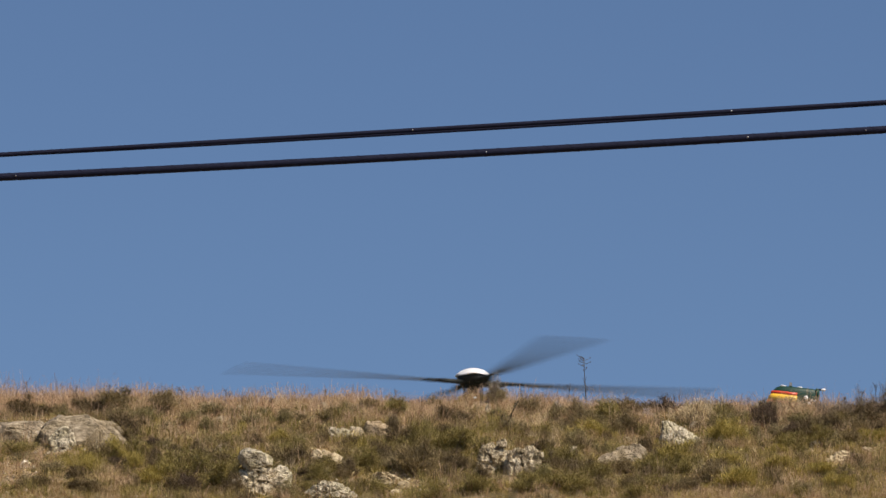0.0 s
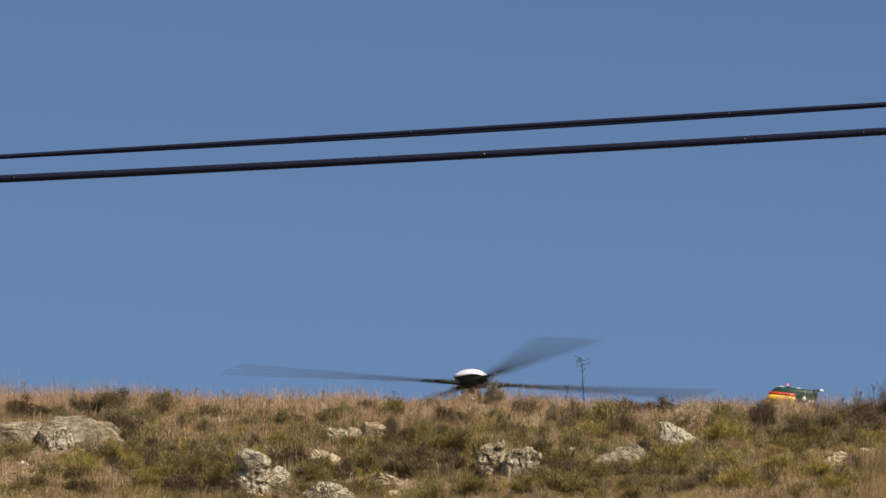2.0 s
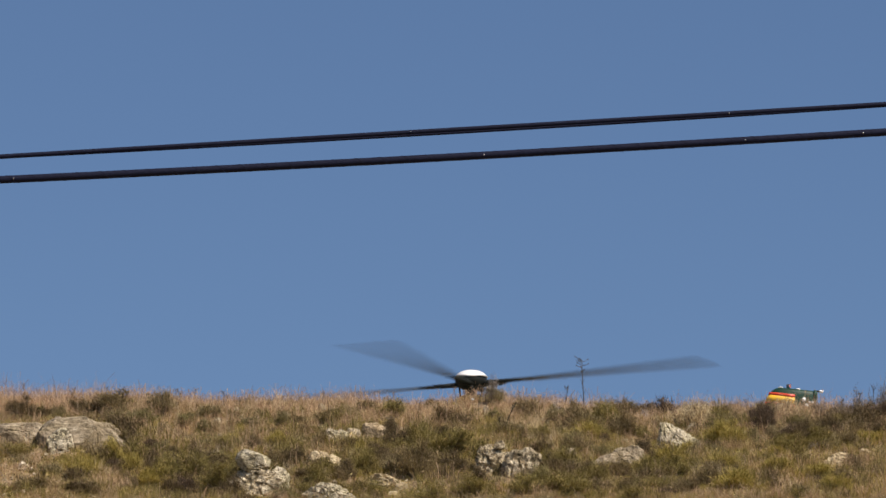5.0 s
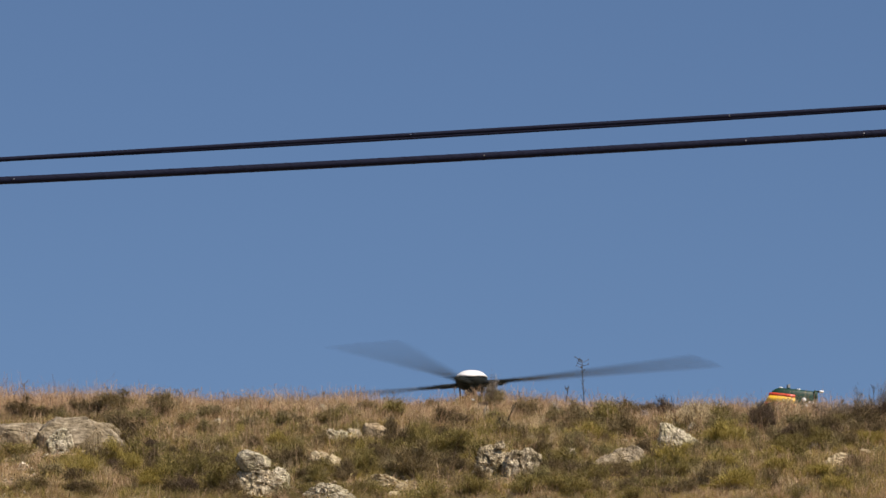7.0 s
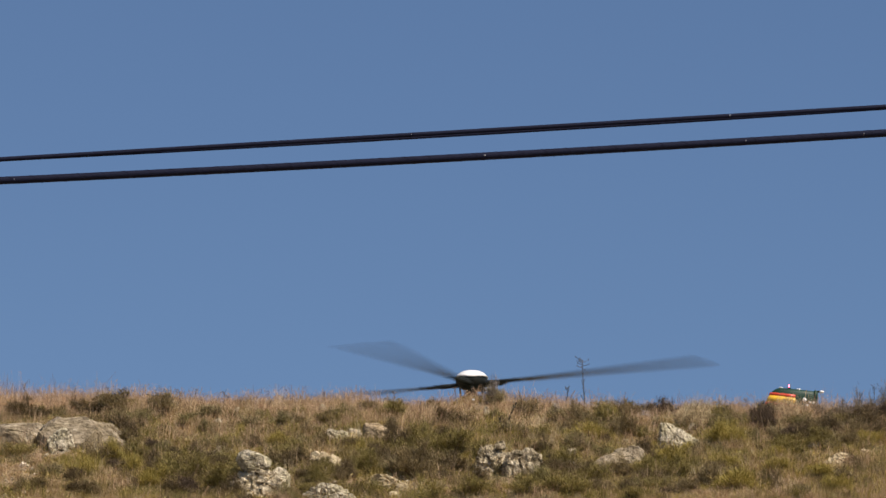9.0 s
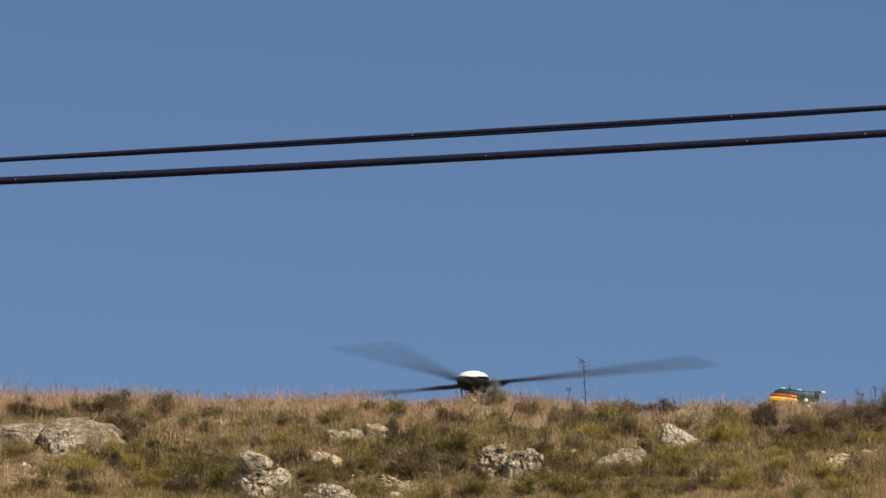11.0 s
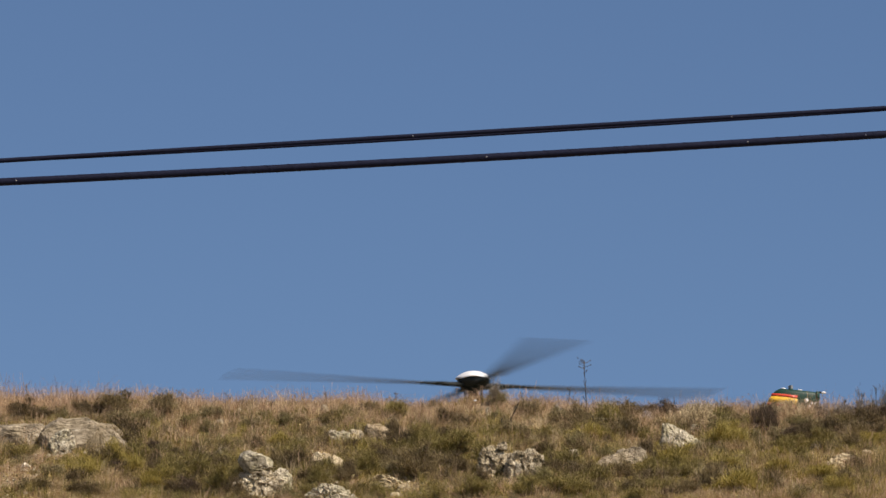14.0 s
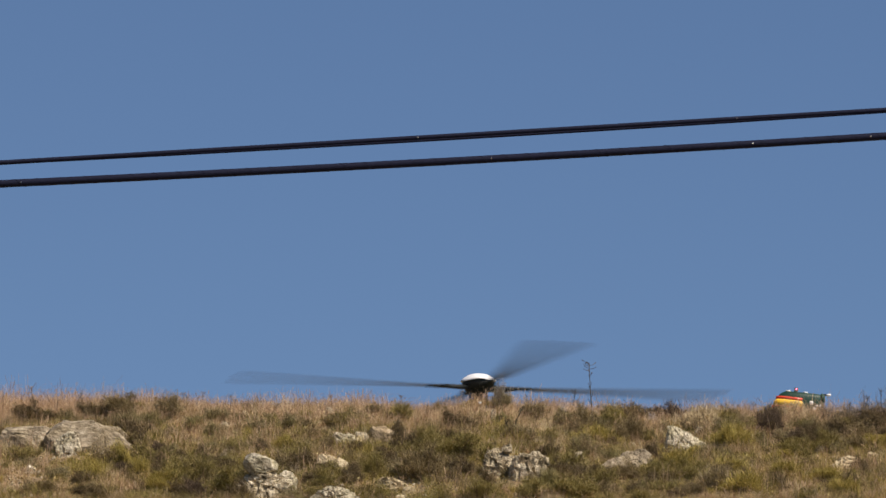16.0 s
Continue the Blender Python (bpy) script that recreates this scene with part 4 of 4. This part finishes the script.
shrub("olive", -2.10, 106.10, 0.50, 0.34)
shrub("olive", -6.83, 109.20, 0.60, 0.34)
shrub("olive", 0.49, 106.28, 0.89, 0.40)
shrub("olive", -0.21, 105.90, 0.80, 0.30)
shrub("olive", -1.09, 106.56, 0.78, 0.34)
shrub("olive", 3.04, 106.08, 0.80, 0.30)
shrub("brown", 3.77, 106.76, 0.67, 0.36)
shrub("olive", 1.28, 106.26, 0.67, 0.40)
shrub("brown", 2.94, 112.08, 0.71, 0.48)
shrub("dark", 1.60, 109.64, 0.41, 0.40)
shrub("dark", -1.01, 108.50, 0.39, 0.36)
shrub("dark", 2.11, 107.82, 0.39, 0.35)
shrub("dark", -2.12, 107.26, 0.45, 0.30)
shrub("dark", 4.16, 112.00, 0.35, 0.33)
shrub("dark", -3.50, 107.72, 0.68, 0.35)
shrub("dark", -5.74, 106.04, 0.45, 0.22)
shrub("brown", -6.35, 105.90, 0.67, 0.24)
shrub("olive", 4.02, 108.60, 0.40, 0.28)
shrub("brown", 4.64, 108.60, 0.34, 0.35)
shrub("dark", -3.97, 109.18, 0.30, 0.32)
shrub("olive", -3.16, 107.64, 0.45, 0.37)
shrub("lime", -4.54, 106.74, 0.77, 0.37)
shrub("twiggy", 3.80, 115.20, 0.40, 0.44)
shrub("olive", -5.39, 114.12, 0.72, 0.30)
shrub("heath", -3.84, 111.86, 0.50, 0.28)
shrub("heath", -3.20, 112.02, 0.50, 0.28)
shrub("brown", -1.85, 112.22, 0.59, 0.33)
shrub("brown", -6.42, 113.18, 0.45, 0.30)
shrub("pale", 5.72, 114.32, 0.90, 0.56)
shrub("brown", 4.76, 113.34, 0.48, 0.38)
shrub("pale", -4.59, 114.36, 0.40, 0.28)
for bush_x, bush_y, bush_w, bush_h in ((6.42, 115.0, 0.46, 0.40), (6.72, 114.9, 0.50, 0.46), (7.02, 114.7, 0.50, 0.56), (7.24, 114.4, 0.50, 0.70)):
    shrub("twiggy", bush_x, bush_y, bush_w, bush_h)
rock(-2.94, 105.95, 0.56, 0.45, 0.36, 31, ROCK_PALE, 0.28, 0.0, 18.80, 8, label="rounded pale boulder balanced on a larger rock")
rock(1.36, 107.62, 0.24, 0.19, 0.27, 61, ROCK, 0.5, 0.0, 19.22, label="pale limestone chunk lying on a pitted boulder")
rock(1.50, 107.62, 0.15, 0.12, 0.19, 62, ROCK, 0.5, 0.0, 19.23, label="pale limestone chunk lying on a pitted boulder")
rock(1.19, 107.62, 0.14, 0.11, 0.13, 63, ROCK, 0.5, 0.0, 19.30, label="pale limestone chunk lying on a pitted boulder")
rock(0.92, 108.00, 0.16, 0.13, 0.16, 64, ROCK, 0.5, 0.0, 19.51, label="pale limestone chunk lying on a pitted boulder")
for stone_x, stone_y, stone_w, stone_h in ((-3.44, 114.3, 0.13, 0.28), (-2.02, 114.1, 0.16, 0.26), (0.73, 113.9, 0.11, 0.26), (6.06, 111.1, 0.13, 0.26),
                                           (4.10, 112.2, 0.16, 0.28), (-2.70, 106.0, 0.10, 0.56), (2.06, 109.5, 0.20, 0.22), (-5.55, 108.9, 0.10, 0.20)):
    rock(stone_x, stone_y, stone_w, stone_w * 0.8, stone_h, int(stone_x * 10) + 90, ROCK, 0.4, 0.25, label="small pale stone among the dry grass")
for bush_kind, bush_x, bush_y, bush_w, bush_h in (
        ("dark", 0.56, 107.1, 0.38, 0.32), ("heath", 1.55, 107.4, 0.46, 0.36), ("dark", -1.54, 107.4, 0.34, 0.36), ("olive", -3.50, 109.6, 0.40, 0.34),
        ("dark", -3.94, 108.6, 0.34, 0.38), ("heath", -4.47, 109.3, 0.40, 0.26), ("dark", -5.10, 110.5, 0.30, 0.26), ("heath", 4.19, 110.4, 0.50, 0.30),
        ("dark", 3.60, 109.3, 0.44, 0.34), ("heath", 2.16, 110.0, 0.60, 0.40), ("dark", 2.65, 111.2, 0.36, 0.34), ("dark", 5.23, 107.5, 0.40, 0.28),
        ("heath", 5.60, 107.0, 0.60, 0.26), ("dark", -5.55, 106.0, 0.60, 0.26), ("dark", -4.23, 106.0, 0.70, 0.30), ("heath", -0.80, 108.0, 0.44, 0.30),
        ("heath", -0.39, 109.0, 0.60, 0.40), ("dark", -0.86, 111.5, 0.34, 0.42), ("heath", -2.63, 112.1, 0.50, 0.34), ("heath", 2.52, 109.7, 0.44, 0.30),
        ("heath", 1.93, 107.1, 0.50, 0.30), ("heath", -1.98, 107.0, 0.44, 0.30), ("heath", 4.62, 107.8, 0.50, 0.30), ("dark", 6.33, 111.9, 0.60, 0.42),
        ("heath", 3.61, 107.2, 0.56, 0.30), ("heath", -6.2, 107.4, 0.60, 0.30), ("heath", -6.7, 108.4, 0.50, 0.26), ("heath", -5.3, 112.0, 0.60, 0.34),
        ("heath", -3.9, 113.0, 0.60, 0.32), ("heath", -3.0, 112.8, 0.50, 0.30), ("heath", -1.6, 113.2, 0.60, 0.32),
        ("heath", 1.9, 113.3, 0.46, 0.36), ("heath", 4.9, 112.6, 0.56, 0.34), ("heath", 5.9, 112.6, 0.60, 0.36),
        ("heath", 5.45, 113.9, 0.46, 0.48),
        ("heath", -2.45, 105.3, 0.50, 0.36), ("dark", -3.25, 105.6, 0.40, 0.40), ("dark", 0.25, 108.0, 0.56, 0.42), ("dark", 1.75, 108.2, 0.60, 0.44),
        ("dark", 2.35, 108.0, 0.56, 0.40), ("dark", 3.35, 108.0, 0.60, 0.42), ("dark", -1.0, 109.3, 0.44, 0.42),
        ("olive", 1.25, 110.2, 0.50, 0.30), ("dark", -3.6, 107.0, 0.60, 0.40), ("dark", 0.0, 110.8, 0.46, 0.40), ("thistle", -0.86, 112.2, 0.22, 0.26), ("thistle", 6.03, 111.0, 0.22, 0.24), ("thistle", 1.90, 114.3, 0.20, 0.34), ("thistle", -5.1, 110.2, 0.16, 0.20),
        ("thistle", 2.05, 108.3, 0.26, 0.26), ("thistle", 3.4, 114.2, 0.24, 0.30)):
    shrub(bush_kind, bush_x, bush_y, bush_w, bush_h)
for bush_kind, bush_x, bush_y, bush_w, bush_h in (
        ("umber", -4.29, 107.10, 0.46, 0.34), ("umber", -5.22, 108.10, 0.30, 0.24), ("umber", -5.66, 107.00, 0.34, 0.24), ("umber", -4.66, 109.4, 0.34, 0.30), ("dark", -4.62, 108.70, 0.34, 0.34), ("umber", -3.97, 105.90, 0.50, 0.42), ("brown", -5.46, 105.80, 0.60, 0.30),
        ("brown", 2.77, 108.40, 0.60, 0.34), ("dark", 3.10, 107.60, 0.50, 0.32), ("brown", 2.46, 106.90, 0.56, 0.34), ("umber", 3.50, 106.40, 0.46, 0.26),
        ("dark", 2.90, 106.60, 0.44, 0.28), ("olive", 3.30, 107.00, 0.60, 0.34), ("lime", 5.34, 109.80, 0.60, 0.26), ("lime", 5.98, 108.20, 0.80, 0.28),
        ("umber", 7.30, 113.80, 0.80, 0.50), ("heath", 5.50, 111.80, 0.44, 0.30), ("olive", 6.15, 111.10, 0.56, 0.44), ("olive", 5.70, 110.90, 0.60, 0.36), ("dark", 6.95, 113.10, 0.80, 0.46), ("brown", 6.62, 113.50, 0.70, 0.42), ("dark", 7.30, 112.30, 0.70, 0.44),
        ("brown", 6.80, 112.30, 0.70, 0.40), ("heath", -4.95, 112.20, 0.60, 0.36), ("heath", -4.20, 112.40, 0.60, 0.34),
        ("heath", -4.55, 111.40, 0.50, 0.26), ("heath", -6.30, 112.60, 0.50, 0.30)):
    shrub(bush_kind, bush_x, bush_y, bush_w, bush_h)
weed(2.39, 115.3, 1.00, 8, 0.20, girth=0.0095)
shrub("thistle", 0.84, 114.8, 0.38, 0.52)
shrub("twiggy", 0.84, 114.7, 0.36, 0.50)
shrub("heath", 0.88, 114.7, 0.36, 0.40)
weed(2.10, 115.3, 0.44, 5, 0.15, girth=0.008)
weed(6.78, 115.2, 0.36, 9, 0.14, girth=0.007)
shrub("twiggy", 7.46, 114.30, 0.56, 0.96)
weed(7.30, 115.0, 0.62, 14, 0.12, girth=0.006)
weed(7.05, 115.1, 0.48, 17, 0.14, girth=0.006)
weed(-5.35, 115.2, 0.32, 11, 0.2)

rng_bush = np.random.default_rng(21)
for bush_kind in ("olive", "brown", "heath", "dark", "heath", "olive", "brown") * 14:
    bush_w = float(rng_bush.uniform(0.20, 0.46))
    bush_x, bush_y = float(rng_bush.uniform(-7.6, 7.6)), float(rng_bush.uniform(105.3, 113.6))
    if (bush_x > -4.5 or bush_y > 110) and (bush_x < 3.6 or bush_y > 109.5):
        shrub(bush_kind, bush_x, bush_y, bush_w, bush_w * float(rng_bush.uniform(0.55, 0.95)), True)

hollow = np.random.default_rng(77)
for spot_x, spot_y, spot_w, spot_d in LUSH:
    kinds = ("olive", "heath") if spot_y > 110.8 else ("olive", "dark", "brown", "dark") if spot_x < 2.6 else ("olive", "brown", "lime")
    for bush_kind in kinds:
        bush_w = float(hollow.uniform(0.34, 0.66))
        bush_x, bush_y = spot_x + float(hollow.normal(0, 0.7)) * spot_w, min(spot_y + float(hollow.normal(0, 0.6)) * spot_d, 113.2)
        if not (-6.6 < bush_x < -5.7 and 107.6 < bush_y < 110):
            shrub(bush_kind, bush_x, bush_y, bush_w, bush_w * float(hollow.uniform(0.55, 0.9)), True)

rng_weed = np.random.default_rng(33)
for _ in range(34):
    weed(float(rng_weed.uniform(-7.3, 7.3)), float(rng_weed.uniform(113.8, 115.4)), float(rng_weed.uniform(0.26, 0.44)),
         int(rng_weed.integers(100)), 0.18, 0.0, "thin dry seed stalk standing above the ridge grass", TWIG, 0.0055)
weed(1.00, 111.95, 0.52, 41, 0.10, 0.19, "bare forked dead twig among the grass", girth=0.012)
weed(0.98, 111.95, 0.30, 43, 0.2, -0.06, "bare forked dead twig among the grass")


def snail_shell(x, y, z):
    """A bleached shell, wound in a short spiral, stuck to the top of a grass stalk."""
    bm = bmesh.new()
    pts, radii = [], []
    for i in range(26):
        u = i * 0.55
        r = 0.016 * (1 - i / 30)
        pts.append(Vector((r * math.cos(u), r * math.sin(u), 0.014 * i / 26)))
        radii.append(0.013 * (1 - i / 28) + 0.001)
    shell = part("snail_shell", sweep(bm, pts, radii, 8), PAINT_WHITE)
    shell.matrix_world = pose(x, y, z)
    tagged(shell, "small bleached white snail shell on a grass stalk", "snail shell")
    bm = bmesh.new()
    g = float(height(x, y)) - 0.02
    sweep(bm, ((x + 0.01, y, g), (x, y, (g + z) / 2), (x, y, z + 0.006)), (0.004, 0.003, 0.003), 5)
    tagged(part("grass_stalk", bm, TWIG), "single stiff dry grass stalk on the ridge", "grass stalk")


snail_shell(0.51, 114.3, 21.421)

def stone_chips(count, seed):
    """Small angular chips of limestone strewn over the barer soil."""
    rng = np.random.default_rng(seed)
    x, y = rng.uniform(-8.2, 8.2, count * 8), rng.uniform(104.6, 113.5, count * 8)
    chance = 0.10 + 0.9 * np.maximum(field(BARE, x, y), 0.5 * np.clip((-3.8 - x) / 1.5, 0, 1) * np.clip((110.5 - y) / 2.0, 0, 1))
    ok = rng.uniform(0, 1, len(x)) < chance
    x, y = x[ok][:count], y[ok][:count]
    n = len(x)
    size = rng.uniform(0.014, 0.042, (n, 1, 1)) * np.where(rng.uniform(0, 1, (n, 1, 1)) < 0.12, 1.8, 1.0)
    corners = np.array(((1, 0, 0), (0, 1, 0), (-1, 0, 0), (0, -1, 0), (0, 0, 0.8), (0, 0, -0.8)))
    v = (corners + rng.normal(0, 0.22, (n, 6, 3))) * size + np.stack((x, y, height(x, y) + 0.02), 1)[:, None]
    tri = np.array(((0, 1, 4), (1, 2, 4), (2, 3, 4), (3, 0, 4), (1, 0, 5), (2, 1, 5), (3, 2, 5), (0, 3, 5)))
    f = (np.arange(n)[:, None, None] * 6 + tri).reshape(-1, 3)
    tagged(from_arrays("stone_chips", v.reshape(-1, 3), f, CHIP), "small pale limestone chips strewn over bare soil", "gravel", kind="stuff")


stone_chips(900, 5)

# ---- overhead cables ----
CABLE_LOW = cable(6.8402, 0.0550, 0.0023, 0.0143, "thick black overhead cable wound with a lashing wire", 0.086, (-1.583, 0.155, 1.121, 1.558))
CABLE_HIGH = cable(6.9356, 0.0607, 0.0, 0.0089, "thin black overhead cable pair", 0.0, (-0.117, 1.063), (0.0058, 0.0080))

pole(-18.0, 7.2)
pole(18.0, 8.9)

# ---- grass last ----
grass("dry_grass", STRAW, 1900, 66, 0.07, 0.25, 1, 0.0055, "dense dry straw-coloured grass covering the ridge", crest)
grass("green_grass", GREEN, 900, 66, 0.05, 0.21, 2, 0.0060, "olive-green and yellowing grass on the lower slope", lower)
grass("seeding_grass", SEED, 2400, 22, 0.16, 0.36, 4, 0.0032, "thin pale seeding grass stalks along the ridge", ridge_only, 0.7)
grass("airy_stalks", SEED, 420, 16, 0.26, 0.48, 71, 0.0030, "airy dry stalks standing above the ends of the ridge", ridge_ends, 0.5)
grass("pale_stalks", SEED, 1500, 9, 0.16, 0.34, 9, 0.0050, "scattered bleached grass stalks over the slope", everywhere, 0.4)
grass("low_grass", STRAW, 1300, 60, 0.04, 0.15, 6, 0.007, "short dry trampled grass between the stones", everywhere)
grass("trampled_grass", STRAW, 950, 70, 0.04, 0.16, 12, 0.0065, "short sunlit straw on the barer part of the slope", bare_side)
grass("yellow_grass", LEAF["lime"], 380, 60, 0.06, 0.22, 14, 0.0060, "yellowish-green grass tufts on the slope", yellow_side)
herb_leaves(150000, 17)
grass("heath_cover", HEATH, 1700, 90, 0.05, 0.17, 61, 0.0065, "low soft grey-brown herbs covering the slope", low_herbs, 0.0, 0.13)
grass("reed_straw", SEED, 70, 60, 0.16, 0.34, 63, 0.0055, "tufts of tall pale orange straw low on the slope", reed_spots, 0.0, 0.06)
grass("tail_straw", SEED, 60, 12, 0.12, 0.30, 81, 0.0034, "sparse pale stalks on the ridge before the tail fin", tail_straw, 0.6)
grass("sunlit_straw", STRAW, 1300, 60, 0.06, 0.20, 19, 0.0055, "pale straw among yellowing tufts on the slope", right_low)
for tuft_name, tuft_mat, tuft_count, tuft_seed, tuft_label in (
        ("olive_tufts", LEAF["olive"], 330, 51, "fine olive-green broom-like tufts on the slope"),
        ("brown_tufts", LEAF["brown"], 300, 52, "fine half-dry brown tufts on the slope"),
        ("dark_tufts", LEAF["dark"], 170, 53, "low dark heath tufts on the slope"),
        ("lime_tufts", LEAF["lime"], 90, 54, "soft yellow-green broom tufts on the slope")):
    grass(tuft_name, tuft_mat, tuft_count, 150, 0.10, 0.30, tuft_seed, 0.0048, tuft_label, tufted, 0.0, 0.07)
grass("bleached_tufts", LEAF["pale"], 170, 70, 0.10, 0.32, 55, 0.0042, "bleached dry grass tufts on the slope", everywhere, 0.0, 0.05)
grass("scrub_cover", COVER, 1300, 80, 0.05, 0.22, 8, 0.0060, "low brownish-olive heath and herbs covering the slope", scrub_patches)


# ---- what moves ----
def rotor_phase(t):
    """Bearing of the first blade at a tenth of a second, in degrees; odd and even tenths differ a little."""
    odd = round(t * 10) % 2
    return 68 + 45.3 * t + 34.5 * odd


def rotor_rows():
    """One row for each thirtieth of a second; a little under six and a quarter turns a second."""
    rows, angle = [], -rotor_phase(0)
    frame_no = 0
    for tenth in range(160):
        step = -(rotor_phase((tenth + 1) / 10) - rotor_phase(tenth / 10))
        step = 220.5 + ((step - 220.5 + 45) % 90 - 45)
        for k in range(3):
            rows.append((frame_no / 30, angle + step * k / 3))
            frame_no += 1
        angle += step
    rows.append((16.0, angle))
    return rows


# seconds, drop of the lower and of the upper cable in millimetres as they bob in the wind
SWAY = (
    (0.0, -6.2, -10.8), (0.5, -8.3, -10.0), (1.0, 3.5, -1.5), (1.5, -1.5, 0.4), (2.0, -2.7, -6.2), (2.5, -2.1, -1.7),
    (3.0, 2.7, -1.5), (3.5, -6.2, -3.5), (4.0, -5.6, -10.0), (6.5, 1.5, -3.7), (7.0, 0.0, 0.0), (7.5, -5.6, -7.7),
    (8.0, -5.6, -7.7), (8.5, 0.0, -1.7), (9.0, 0.0, -0.6), (11.5, -2.1, -1.5), (12.0, -0.4, -1.5), (12.5, 4.2, 2.5),
    (13.0, -3.5, -3.5), (13.5, 0.0, -1.5), (14.0, 1.5, 0.6), (14.5, 5.6, 2.7), (15.0, 4.2, 3.7), (15.5, 0.0, -0.6),
    (16.0, -2.1, -2.5),
)


def motions():
    walk(CABLE_LOW, [(t, pose(0, 0, -low / 1000)) for t, low, high in SWAY])
    walk(CABLE_HIGH, [(t, pose(0, 0, -high / 1000)) for t, low, high in SWAY])
    tilt = pose(0, 0, HUB_Z, 0, DISC_TILT, 0)
    walk(ROTOR, [(t, tilt @ pose(0, 0, 0, 0, 0, a)) for t, a in rotor_rows()])
    turn = 360 / 1.383
    walk(BEACON, [(k / 10, pose(BEACON_X, 0, BEACON_Z, 0, 0, turn * (k / 10 - 7.62))) for k in range(161)])


motions()
